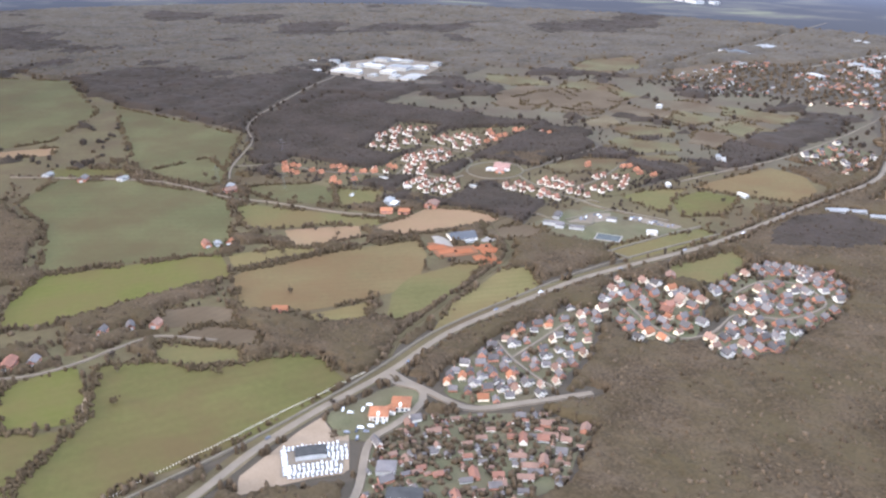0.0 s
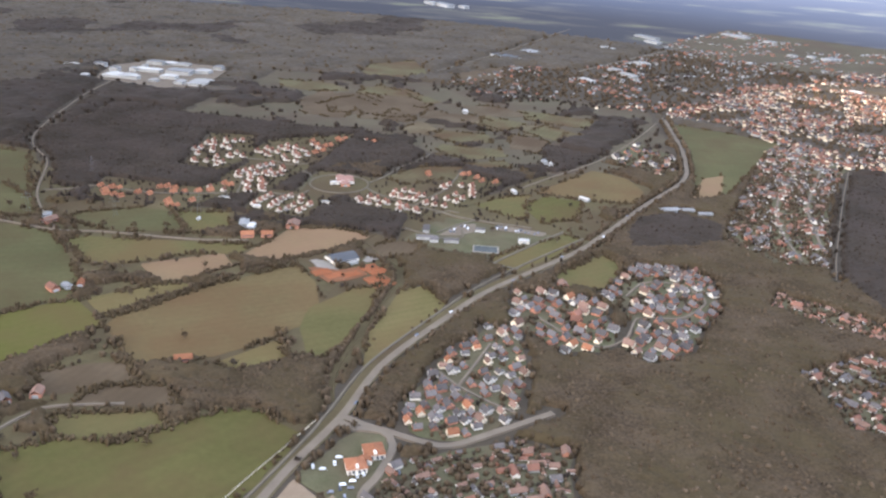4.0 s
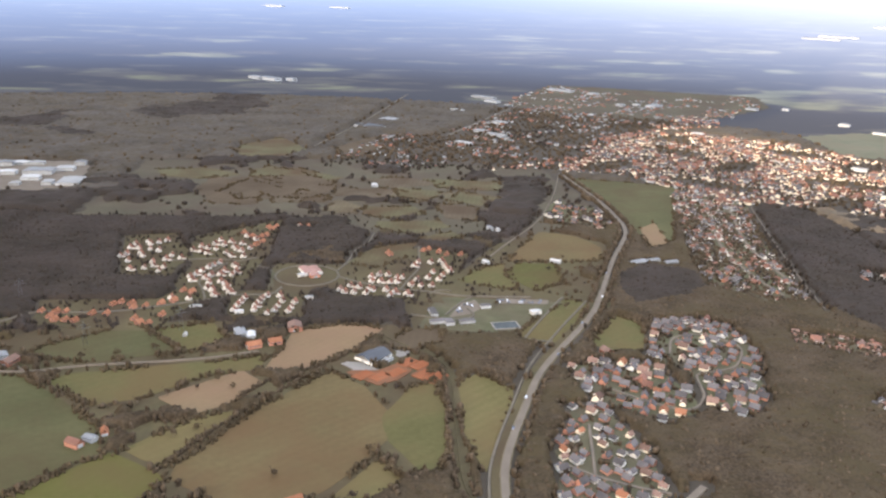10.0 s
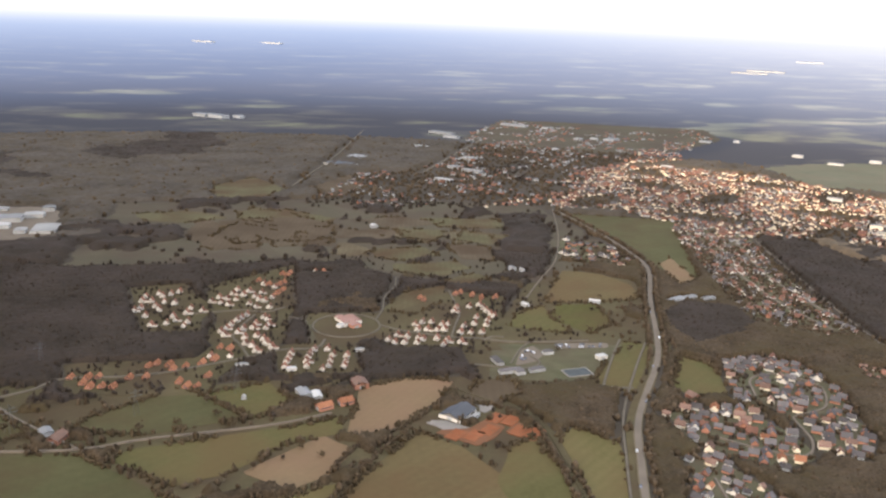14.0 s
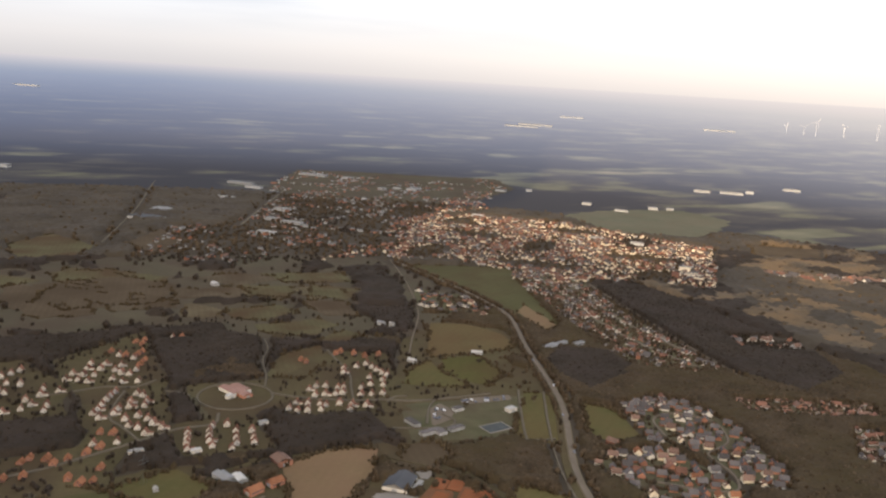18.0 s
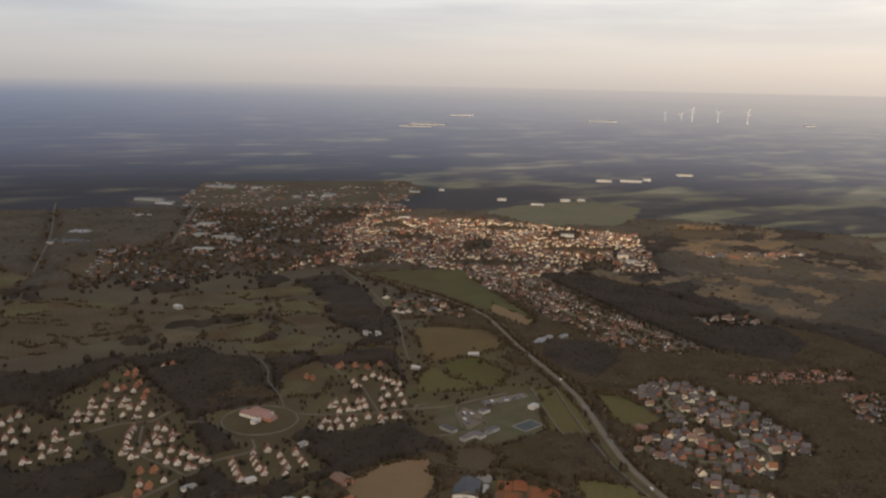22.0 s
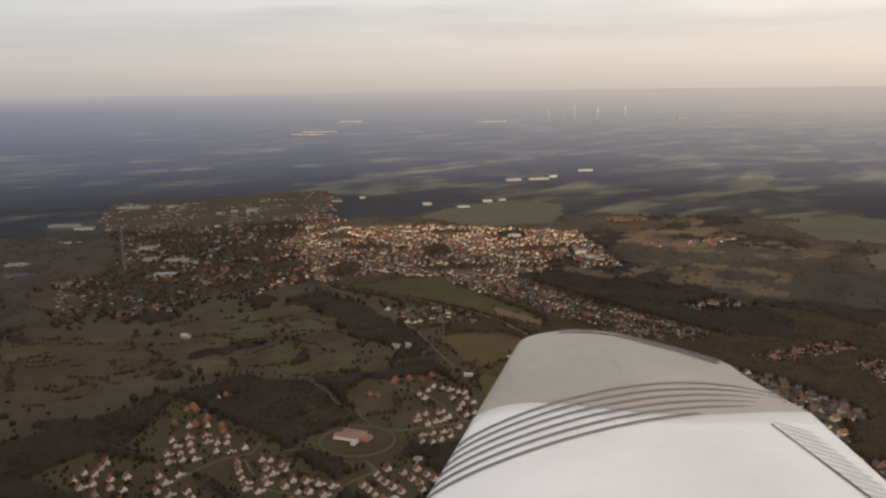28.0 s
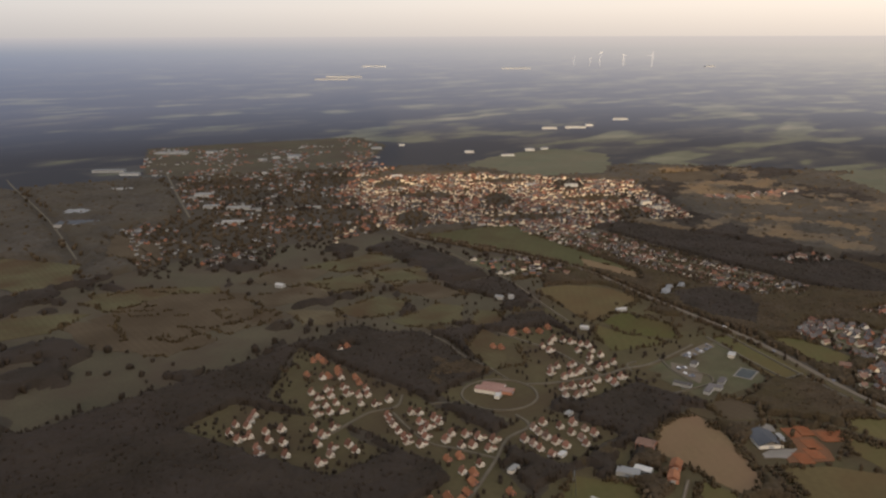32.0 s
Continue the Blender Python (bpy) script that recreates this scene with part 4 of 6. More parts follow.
TOWN_WEST = [(-110, 1714), (-221, 1425), (-118, 1393), (31, 1369), (199, 1483), (498, 1907), (908, 2194), (974, 2382), (843, 2434), (681, 2285), (568, 2510), (425, 2595), (219, 2256), (127, 1908), (1, 1721)]
TOWN_LINK = [(40, 1375), (185, 1385), (323, 1595), (480, 1790), (640, 1840), (829, 2150), (760, 2300), (560, 2180), (330, 1950), (179, 1749), (20, 1560)]


# ---- buildings ----
def house(wall, roof, label, wide=7.0, long=9.0, eaves=3.0, ridge=6.2, extra="", panes=2):
    """A house with its ridge along y: walls with gables, a roof of two slopes with eaves, chimney, door and windows."""
    base = tagged(new("house"), label, "house")
    w, h = wide / 2, long / 2
    part("wall", prism(bmesh.new(), [(-w, -0.3), (w, -0.3), (w, eaves), (0, ridge - 0.15), (-w, eaves)], -h, h), wall, base)
    over, k = 0.45, (ridge - eaves) / w
    ex, ez = w + over, eaves - k * over
    part("roof", prism(bmesh.new(), [(-ex, ez), (0, ridge), (ex, ez), (ex, ez + 0.25), (0, ridge + 0.28), (-ex, ez + 0.25)], -h - 0.35, h + 0.35), roof, base)
    part("chimney", box(bmesh.new(), w * 0.25, h * 0.3, ridge - 1.4, w * 0.25 + 0.7, h * 0.3 + 0.7, ridge + 0.9, 0.06), M["brick_wall"], base)
    part("door", box(bmesh.new(), -0.5 - w * 0.4, -h - 0.06, 0, 0.5 - w * 0.4, -h + 0.05, 2.1, 0.02), M["door"], base)
    for i in range(panes):
        part("window", box(bmesh.new(), w * 0.15 + i * 1.5, -h - 0.05, 0.9, w * 0.15 + i * 1.5 + 1.1, -h + 0.05, 2.2, 0.02), M["glass"], base)
    part("window", box(bmesh.new(), -0.6, -h - 0.05, eaves + 0.2, 0.6, -h + 0.05, eaves + 1.3, 0.02), M["glass"], base)
    if "wing" in extra:
        part("wing", prism(bmesh.new(), [(w, -0.3), (w + 4.2, -0.3), (w + 4.2, 2.5), (w, 2.7)], -h * 0.4, h * 0.7), wall, base)
        part("wing_roof", prism(bmesh.new(), [(w - 0.1, 2.75), (w + 4.6, 2.5), (w + 4.6, 2.72), (w - 0.1, 2.98)], -h * 0.4 - 0.3, h * 0.7 + 0.3), roof, base)
    if "dormer" in extra:
        part("dormer", prism(bmesh.new(), [(w * 0.35, eaves + 0.4), (w * 0.95, eaves + 0.4), (w * 0.95, eaves + 1.7), (w * 0.35, eaves + 2.1)], -1.1, 1.1), wall, base)
    return base


def at(ob, x, y, angle, scale=1.0, z=0.0):
    """The first house of its kind is moved, not copied."""
    m = pose(x, y, z, 0, 0, angle)
    if ob.get("used"):
        made = copy_thing(ob, m)
    else:
        made = ob
        made.matrix_basis = m
        made["used"] = 1
    made.scale = (scale, scale, scale)
    return made


HOUSES = {
    "villa": house(M["white_wall"], M["red_tile"], "white rendered holiday house with a red tiled roof", 6.0, 6.4, 3.0, 6.7),
    "villa_wing": house(M["white_wall"], M["red_tile"], "white holiday house with a low white side wing", 6.0, 6.4, 3.0, 6.7, "wing"),
    "villa_brown": house(M["white_wall"], M["brown_tile"], "white holiday house with a brown tiled roof", 6.0, 6.4, 3.0, 6.7),
    "cabin": house(M["brick_wall"], M["orange_tile"], "red brick holiday house with an orange tiled roof", 6.2, 7.8, 2.6, 5.6),
    "brick": house(M["brick_wall"], M["red_tile"], "red brick house with a red tiled roof", 7.5, 9.5, 3.2, 6.8, "wing"),
    "brick_dark": house(M["brick_wall"], M["slate"], "red brick house with a dark tiled roof", 7.5, 9.5, 3.2, 6.8),
    "cream": house(M["cream_wall"], M["brown_tile"], "cream house with a brown tiled roof", 7.5, 10.0, 3.4, 7.0, "dormer"),
    "cream_red": house(M["cream_wall"], M["orange_tile"], "cream house with an orange tiled roof", 7.5, 10.0, 3.4, 7.0),
    "white_dark": house(M["white_wall"], M["slate"], "white house with a dark tiled roof and a flat side wing", 7.5, 9.5, 3.2, 6.6, "wing"),
}
rng = random.Random(7)
VILLAGE = {
    "west group": (60, [(-412, 903), (-407, 911), (-409, 933), (-407, 948), (-399, 932), (-395, 957), (-390, 948), (-382, 955), (-374, 961), (-393, 915), (-388, 904), (-399, 886), (-390, 858), (-372, 882), (-376, 862), (-368, 870), (-359, 853), (-356, 864), (-360, 891), (-357, 906), (-345, 896), (-386, 929), (-375, 923)]),
    "middle group": (20, [(-338, 925), (-331, 939), (-328, 920), (-322, 933), (-320, 914), (-317, 950), (-313, 963), (-313, 930), (-306, 945), (-300, 958), (-299, 914), (-292, 904), (-294, 938), (-287, 951), (-289, 928), (-283, 923), (-275, 934), (-278, 902)]),
    "orange group": (10, [(-291, 997), (-285, 982), (-279, 981), (-273, 970), (-268, 980), (-264, 961), (-270, 949), (-264, 1022), (-259, 1012), (-255, 1024), (-263, 986), (-226, 1026), (-216, 1027)]),
    "row": (25, [(-323, 835), (-318, 842), (-314, 853), (-309, 864), (-305, 872), (-300, 880), (-307, 830), (-302, 839), (-319, 824), (-300, 815), (-299, 800), (-293, 794), (-289, 781)]),
    "short rows": (15, [(-293, 841), (-291, 852), (-289, 819), (-283, 870), (-279, 864), (-281, 840), (-278, 848), (-283, 810), (-280, 799), (-275, 788)]),
    "lower group": (15, [(-321, 794), (-312, 790), (-311, 771), (-328, 773), (-324, 766), (-334, 758)]),
    "ring group": (30, [(-264, 741), (-262, 753), (-260, 761), (-258, 771), (-245, 741), (-245, 751), (-243, 761), (-241, 770), (-237, 778), (-225, 778), (-221, 764), (-224, 751), (-226, 740), (-232, 732), (-209, 760), (-211, 747), (-213, 737)]),
    "east row": (-15, [(-167, 796), (-162, 788), (-157, 807), (-153, 787), (-148, 802), (-138, 798), (-134, 794), (-141, 786), (-121, 794), (-117, 778), (-112, 787), (-100, 782)]),
    "double row": (-15, [(-136, 835), (-135, 820), (-127, 841), (-126, 819), (-118, 840), (-116, 817), (-109, 832), (-103, 832), (-109, 818)]),
    "crescent": (-30, [(-84, 882), (-89, 870), (-70, 883), (-88, 824), (-95, 808), (-85, 807), (-76, 831), (-70, 849), (-56, 877), (-55, 868), (-53, 857), (-51, 850), (-60, 839), (-65, 826), (-74, 806), (-58, 887)]),
    "lane group": (20, [(-378, 757), (-372, 762), (-361, 757), (-357, 747), (-347, 752), (-377, 733), (-390, 733), (-415, 738), (-437, 739), (-425, 726), (-418, 718), (-409, 718), (-400, 716), (-349, 720), (-342, 710), (-334, 710), (-327, 730), (-423, 737)]),
    "orange crescent": (20, [(-117, 919), (-114, 911), (-76, 928), (-58, 922), (-50, 911), (-34, 912), (-70, 931)]),
}
for group, (angle, places) in VILLAGE.items():
    for x, y in places:
        kinds = {"orange group": ["cabin"] * 4 + ["villa"], "lane group": ["cabin"], "orange crescent": ["cabin"], "lower group": ["cabin", "villa"]}.get(group, ["villa"] * 5 + ["villa_wing"] * 3 + ["villa_brown"])
        made = at(HOUSES[rng.choice(kinds)], x, y, angle * 0.3 - 24 + rng.uniform(-9, 9), rng.uniform(0.74, 0.90))
        tagged(made, group="houses of the holiday village")


TAKEN = []


def free_spot(x, y, gap):
    if any((x - a) ** 2 + (y - b) ** 2 < gap * gap for a, b in TAKEN):
        return False
    for road_line, half in BARE:
        if np.min(np.hypot(road_line[:, 0] - x, road_line[:, 1] - y)) < half + 4:
            return False
    return True


def settle(poly, count, gap, kinds, group, angle, size=(0.9, 1.15)):
    """Houses at loose regular spacing inside an outline, turned to their streets."""
    xs, ys = zip(*poly)
    found, tries = 0, 0
    while found < count and tries < count * 60:
        tries += 1
        x, y = rng.uniform(min(xs), max(xs)), rng.uniform(min(ys), max(ys))
        if not inside(poly, np.array([x]), np.array([y]))[0] or not free_spot(x, y, gap):
            continue
        TAKEN.append((x, y))
        found += 1
        turn = angle + 25 * math.sin(x / 60) + rng.choice((0, 0, 90)) + rng.uniform(-6, 6)
        tagged(at(HOUSES[rng.choice(kinds)], x, y, turn, rng.uniform(*size)), group=group)


GREYS = ["brick_dark", "white_dark", "brick_dark", "white_dark", "brick_dark", "cream", "brick_dark"]
settle(ESTATES["near"], 70, 8.0, GREYS + ["cream_red"], "houses of the road estate", 30, (0.55, 0.8))
settle(ESTATES["east"], 44, 8.5, GREYS + ["brick", "cream_red"], "houses of the garden estate", 40, (0.6, 0.85))
settle(ESTATES["loop"], 80, 8.5, GREYS, "houses of the looping estate", 40, (0.6, 0.85))
settle(ESTATES["bend"], 26, 9.0, GREYS, "houses by the bend of the road", 20, (0.6, 0.8))


def many_houses(name, poly, count, gap, walls, roofs, label, seed, tall=1.0, avoid=(), size=1.0, clumps=2.0):
    """The rest of a far town: gabled houses joined into one mesh."""
    r = np.random.RandomState(seed)
    xs, ys = zip(*poly)
    x, y = r.uniform(min(xs), max(xs), count * 8), r.uniform(min(ys), max(ys), count * 8)
    ok = inside(poly, x, y)
    for other in avoid:
        ok &= ~inside(other, x, y)
    ok &= np.sin(x / 37 + 1.3 * np.sin(y / 51)) * np.sin(y / 43) < clumps      # green gaps between the streets
    x, y = x[ok], y[ok]
    cells, keep = set(), []
    for i in range(len(x)):
        c = (int(x[i] // gap), int(y[i] // gap))
        if c not in cells:
            cells.add(c)
            keep.append(i)
    keep = keep[:count]
    verts, faces, mats = [], [], []
    for i in keep:
        w, l, e, rd = r.uniform(3.2, 4.6), r.uniform(4.5, 8.0), r.uniform(3.0, 5.0) * tall, r.uniform(2.6, 3.8)
        a = radians(35 + 30 * math.sin(x[i] / 90 + y[i] / 130)) + r.choice((0, math.pi / 2))
        c, s = math.cos(a), math.sin(a)
        o3, k3 = far_place(x[i], y[i])
        k3 *= size * r.choice((0.75, 0.9, 1.0, 1.15, 1.5))
        put = lambda px, py, pz: verts.append((o3.x + k3 * (c * px - s * py), o3.y + k3 * (s * px + c * py), o3.z + k3 * pz))
        b = len(verts)
        for py in (-l, l):
            for px, pz in ((-w, -0.2), (w, -0.2), (w, e), (0, e + rd), (-w, e)):
                put(px, py, pz)
        faces += [(b, b + 1, b + 2, b + 3, b + 4), (b + 9, b + 8, b + 7, b + 6, b + 5), (b, b + 4, b + 9, b + 5), (b + 1, b + 6, b + 7, b + 2)]
        wall = r.randint(len(walls))
        mats += [wall] * 4
        k = len(verts)
        o = 0.5
        for py in (-l - o, l + o):
            for px, pz in ((-w - o, e - rd * o / w + 0.15), (0, e + rd + 0.15), (w + o, e - rd * o / w + 0.15), (w + o, e - rd * o / w + 0.45), (0, e + rd + 0.5), (-w - o, e - rd * o / w + 0.45)):
                put(px, py, pz)
        faces += [(k + 5, k + 4, k + 10, k + 11), (k + 4, k + 3, k + 9, k + 10), (k, k + 5, k + 11, k + 6), (k + 3, k + 2, k + 8, k + 9), (k, k + 1, k + 4, k + 5), (k + 1, k + 2, k + 3, k + 4), (k + 11, k + 10, k + 7, k + 6), (k + 10, k + 9, k + 8, k + 7)]
        mats += [len(walls) + r.randint(len(roofs))] * 8
    me = mesh_of(name, verts, faces, list(walls) + list(roofs))
    me.polygons.foreach_set("material_index", mats)
    return tagged(new(name, me), label, "houses", kind="stuff")


W_DARK = [M["brick_wall"], M["white_wall"], M["white_wall"], M["grey_wall"]]
R_DARK = [M["slate"], M["slate"], M["brown_tile"], M["red_tile"], M["brown_tile"]]
many_houses("town_houses", TOWN, 2000, 9.0, [M["cream_wall"], M["brick_wall"], M["cream_wall"], M["cream_wall"], M["grey_wall"]], [M["red_tile"], M["slate"], M["brown_tile"], M["red_tile"], M["slate"]],
            "crowded cream and red-roofed houses of the town", 3, size=0.54, clumps=0.45)
many_houses("town_houses", TOWN_WEST, 760, 12.5, [M["grey_wall"], M["brick_wall"], M["grey_wall"], M["brick_wall"]], [M["slate"], M["slate"], M["brown_tile"], M["grey_roof"]], "grey and brick houses of the outer town among bare trees", 4, size=0.5, clumps=0.05)
many_houses("town_houses", TOWN_LINK, 420, 11.0, [M["brick_wall"], M["grey_wall"], M["brick_wall"], M["cream_wall"]], [M["slate"], M["brown_tile"], M["red_tile"], M["slate"]], "brick houses between the town and its outer estates", 12, size=0.5, clumps=0.3, avoid=(TOWN, TOWN_WEST))
many_houses("estate_houses", ESTATES["brick"], 420, 7.0, W_DARK, [M["slate"], M["brown_tile"], M["slate"], M["red_tile"]], "close rows of brick houses beside the dark wood", 5, 0.8, size=0.44)
many_houses("estate_houses", ESTATES["south"], 120, 8.0, W_DARK, R_DARK, "brick houses and sheds south of the junction", 6, 0.8, size=0.42)
many_houses("estate_houses", ESTATES["row"], 60, 7.5, W_DARK, [M["red_tile"], M["brown_tile"]], "brick houses strung along the wood", 7, 0.8, size=0.46)
many_houses("estate_houses", ESTATES["corner"], 100, 7.0, W_DARK, R_DARK, "dark-roofed houses of the corner estate", 8, 0.8, size=0.46)
many_houses("estate_houses", ESTATES["glade"], 16, 12.0, W_DARK, R_DARK, "pale houses in a glade of the wood", 9, 0.8, size=0.6)
many_houses("estate_houses", ESTATES["barnside"], 14, 8.0, W_DARK, R_DARK, "low houses beside the meadow", 10, 0.7, size=0.5)
many_houses("estate_houses", [(785, 1145), (856, 1082), (943, 1049), (957, 1007), (872, 1030), (764, 1095)], 40, 15.0, W_DARK, R_DARK, "scattered houses beyond the flats", 11, 0.9)


def hall(wall, roof, label, x, y, wide, long, high, angle, rise=1.0, z=0.0, roofs=1, category="building"):
    """A large shed or works building: walls, one or more low roof ridges, rooflights, a band of windows and a gate."""
    base = tagged(new("hall"), label, category)
    w, h = wide / 2, long / 2
    part("wall", box(bmesh.new(), -w, -h, -0.4, w, h, high), wall, base)
    each = wide / roofs
    for i in range(roofs):
        x0 = -w + i * each
        part("roof", prism(bmesh.new(), [(x0 - (0.3 if i == 0 else 0), high), (x0 + each / 2, high + rise), (x0 + each + (0.3 if i == roofs - 1 else 0), high),
                                          (x0 + each, high + 0.3), (x0 + each / 2, high + rise + 0.3), (x0, high + 0.3)], -h - 0.3, h + 0.3), roof, base)
    part("gate", box(bmesh.new(), -2, -h - 0.08, 0, 2, -h + 0.05, min(4.2, high * 0.8), 0.03), M["grey_wall"], base)
    part("window", box(bmesh.new(), w - 0.05, -h * 0.8, high * 0.55, w + 0.07, h * 0.8, high * 0.75, 0.02), M["glass"], base)
    o3, k3 = far_place(x, y) if z == 0 else (Vector((x, y, z)), 1.0)
    base.matrix_basis = pose(*o3, 0, 0, angle)
    base.scale = (k3, k3, k3)
    return base


# tennis hall: white-edged blue-grey roof, white end walls
hall(M["white_wall"], M["blue_roof"], "tennis hall with a blue-grey pitched roof and white end walls", -133, 635, 19, 25, 2.6, -43, 3.4)
lean_to = tagged(new("lean_to"), "low white flat-roofed lean-to along the tennis hall", "building")
part("wall", box(bmesh.new(), -1.8, -8, 0, 1.8, 8, 2.2), M["grey_wall"], lean_to)
part("roof", box(bmesh.new(), -2.1, -8.3, 2.2, 2.1, 8.3, 2.5, 0.05), M["white_roof"], lean_to)
lean_to.matrix_basis = pose(-123, 625.5, 0.3, 0, 0, -43)
# clay courts beside it
field("clay_edge", [(-155, 607), (-150, 611), (-128, 611), (-114, 623), (-101, 610), (-113, 594), (-129, 583), (-144, 597)], "worn orange clay ground of the tennis courts", z=0.2, wobble=0.3, hedge=False)
field("clay_edge", [(-104, 602), (-91, 616), (-71, 600), (-87, 584)], "worn orange clay ground beside the lane", z=0.2, wobble=0.3, hedge=False)
for x, y, turn in ((-141, 602, -43), (-128, 599, -43), (-115, 606, -43), (-105, 625, -43), (-95, 619, -43), (-93, 602, -43), (-83, 597, -43)):
    court = tagged(new("tennis_court"), "orange clay tennis court with worn pale lines", "tennis court", "courts by the hall", "structure")
    part("surface", box(bmesh.new(), -5.3, -8.4, 0.1, 5.3, 8.4, 0.66), M["clay"], court)
    for px in (-3.9, 3.9):
        part("line", box(bmesh.new(), px - 0.06, -7.6, 0.66, px + 0.06, 7.6, 0.69), M["verge"], court)
    for py in (-7.6, 0, 7.6):
        part("line", box(bmesh.new(), -3.9, py - 0.06, 0.66, 3.9, py + 0.06, 0.69), M["verge"], court)
    court.matrix_basis = pose(x, y, 0.02 * ((x + y) % 5), 0, 0, turn)
field("paving", [(-160, 624), (-154, 627), (-147, 626), (-128, 613), (-140, 606), (-150, 612)], "pale paved apron beside the tennis hall", z=0.18, hedge=False)
field("paving", [(-115, 654), (-101, 646), (-108, 636), (-114, 637)], "pale yard behind the tennis hall", z=0.18, hedge=False)

# round village centre: a low, pale red-roofed building
hall(M["white_wall"], M["brickdust_roof"], "pale red-roofed hall of the village centre", -205, 852, 9, 23, 3.3, 22, 0.8)
hall(M["white_wall"], M["brickdust_roof"], "low red-roofed hall of the village centre", -195.5, 854, 10, 20, 3.3, 22, 0.8)
hall(M["white_wall"], M["white_roof"], "white porch wing of the village centre", -208, 838.5, 9, 4, 2.8, 22, 0.8)
hall(M["brick_wall"], M["brickdust_roof"], "brick restaurant wing of the village centre", -195, 838, 10, 9, 3.0, 22, 0.8)
for x, y, w in ((-300, 749, 11), (-258, 736, 8), (-196, 773, 8)):
    hall(M["white_wall"], M["white_roof"], "low white hut beside the village road", x, y, w, 4, 2.4, 8, 0.4)

# sports grounds: school-like flat buildings, pool and white pavilion
for x, y, w, l, a in ((-71, 710, 26, 7, 10), (-47, 710, 18, 7, 12), (-77, 733, 8, 20, 10), (-25, 748, 12, 7, 8), (-63, 706, 10, 8, 10)):
    hall(M["grey_wall"], M["slate"], "flat-roofed grey sports building", x, y, w * 0.8, l * 0.8, 3.0, a, 0.3)
hall(M["white_wall"], M["white_roof"], "white flat-roofed pavilion on the grass", 21, 732, 10, 6, 3.2, 15, 0.3)
pool = tagged(new("swimming_pool"), "open-air swimming pool with a pale paved rim", "swimming pool")
part("rim", box(bmesh.new(), -12.4, -8.4, -0.2, 12.4, 8.4, 0.55), M["paving"], pool)
part("water", box(bmesh.new(), -11, -7, 0.1, 11, 7, 0.6), M["water"], pool)
pool.matrix_basis = pose(-12, 703, 0, 0, 0, 8)

# dealer's building: two blocks under hipped orange roofs, joined by a low link
def hipped(label, x, y, wide, long, high, rise, angle):
    base = tagged(new("showroom"), label, "building", "dealer's showroom blocks")
    w, h = wide / 2, long / 2
    part("wall", box(bmesh.new(), -w, -h, -0.3, w, h, high), M["white_wall"], base)
    bm = bmesh.new()
    low = [bm.verts.new(q) for q in ((-w - 0.6, -h - 0.6, high), (w + 0.6, -h - 0.6, high), (w + 0.6, h + 0.6, high), (-w - 0.6, h + 0.6, high))]
    top = [bm.verts.new(q) for q in ((0, -h * 0.25, high + rise), (0, h * 0.25, high + rise))]
    for q in ((low[0], low[1], top[0]), (low[1], low[2], top[1], top[0]), (low[2], low[3], top[1]), (low[3], low[0], top[0], top[1]), tuple(low[::-1])):
        bm.faces.new(q)
    part("roof", bm, M["orange_tile"], base)
    part("dormer", prism(bmesh.new(), [(-0.9, high + 0.3), (0.9, high + 0.3), (0.9, high + 1.6), (0, high + 2.1), (-0.9, high + 1.6)], -h - 0.1, -h * 0.4), M["white_wall"], base)
    for k in (-0.5, 0.1, 0.55):
        glazing = part("window", box(bmesh.new(), w * k, -h - 0.07, 0.6, w * k + 1.6, -h + 0.03, 2.6, 0.02), M["glass"], base)
        part("frame", box(bmesh.new(), w * k - 0.12, -h - 0.04, 0.48, w * k + 1.72, -h + 0.02, 0.6), M["white_wall"], glazing)
    part("door", box(bmesh.new(), -w * 0.85, -h - 0.07, 0, -w * 0.85 + 1.2, -h + 0.03, 2.2, 0.02), M["door"], base)
    base.matrix_basis = pose(x, y, 0.4, 0, 0, angle)
    return base


hipped("dealer's showroom block with a hipped orange tiled roof", -31, 346, 11.5, 11, 3.6, 3.0, 27)
hipped("dealer's workshop block with a hipped orange tiled roof", -25, 362, 11.5, 12, 3.6, 3.2, 27)
hall(M["white_wall"], M["orange_tile"], "low orange-roofed link between the showroom blocks", -27, 353, 6, 6, 3.2, 27, 1.4)
hall(M["grey_wall"], M["slate"], "grey flat-roofed shed by the road", 3, 303, 11, 10, 3.2, 27, 0.3)
hall(M["grey_wall"], M["tar"], "long dark flat-roofed shed behind the houses", 25, 288, 20, 9, 3.4, 27, 0.3)

# white-topped post fence along the pasture by the main road
fence = tagged(new("fence"), "long fence of short white posts beside the cycle path", "fence")
posts = smooth_line([(-113, 208), (-106, 241), (-96, 277), (-87, 317), (-75, 361), (-68, 390)], 1.0)
post_bm = box(bmesh.new(), -0.16, -0.16, 0, 0.16, 0.16, 1.5, 0.04)
first_post = part("post", post_bm, M["white_wall"], fence)
rail_bm = box(bmesh.new(), -0.04, -1.0, 0.7, 0.04, 1.0, 0.8)
first_rail = part("rail", rail_bm, M["trunk"], fence)
for k in range(0, len(posts) - 2, 2):
    p, d = posts[k], posts[k + 1] - posts[k]
    turn = math.degrees(math.atan2(d[1], d[0])) - 90
    for first, shift_on in ((first_post, 0.0), (first_rail, 0.5)):
        ob = first
        if k:
            ob = new(first.name, first.data)
            ob.parent = fence
        q = p + d * 2 * shift_on
        ob.matrix_basis = pose(q[0], q[1], 0.35, 0, 0, turn)

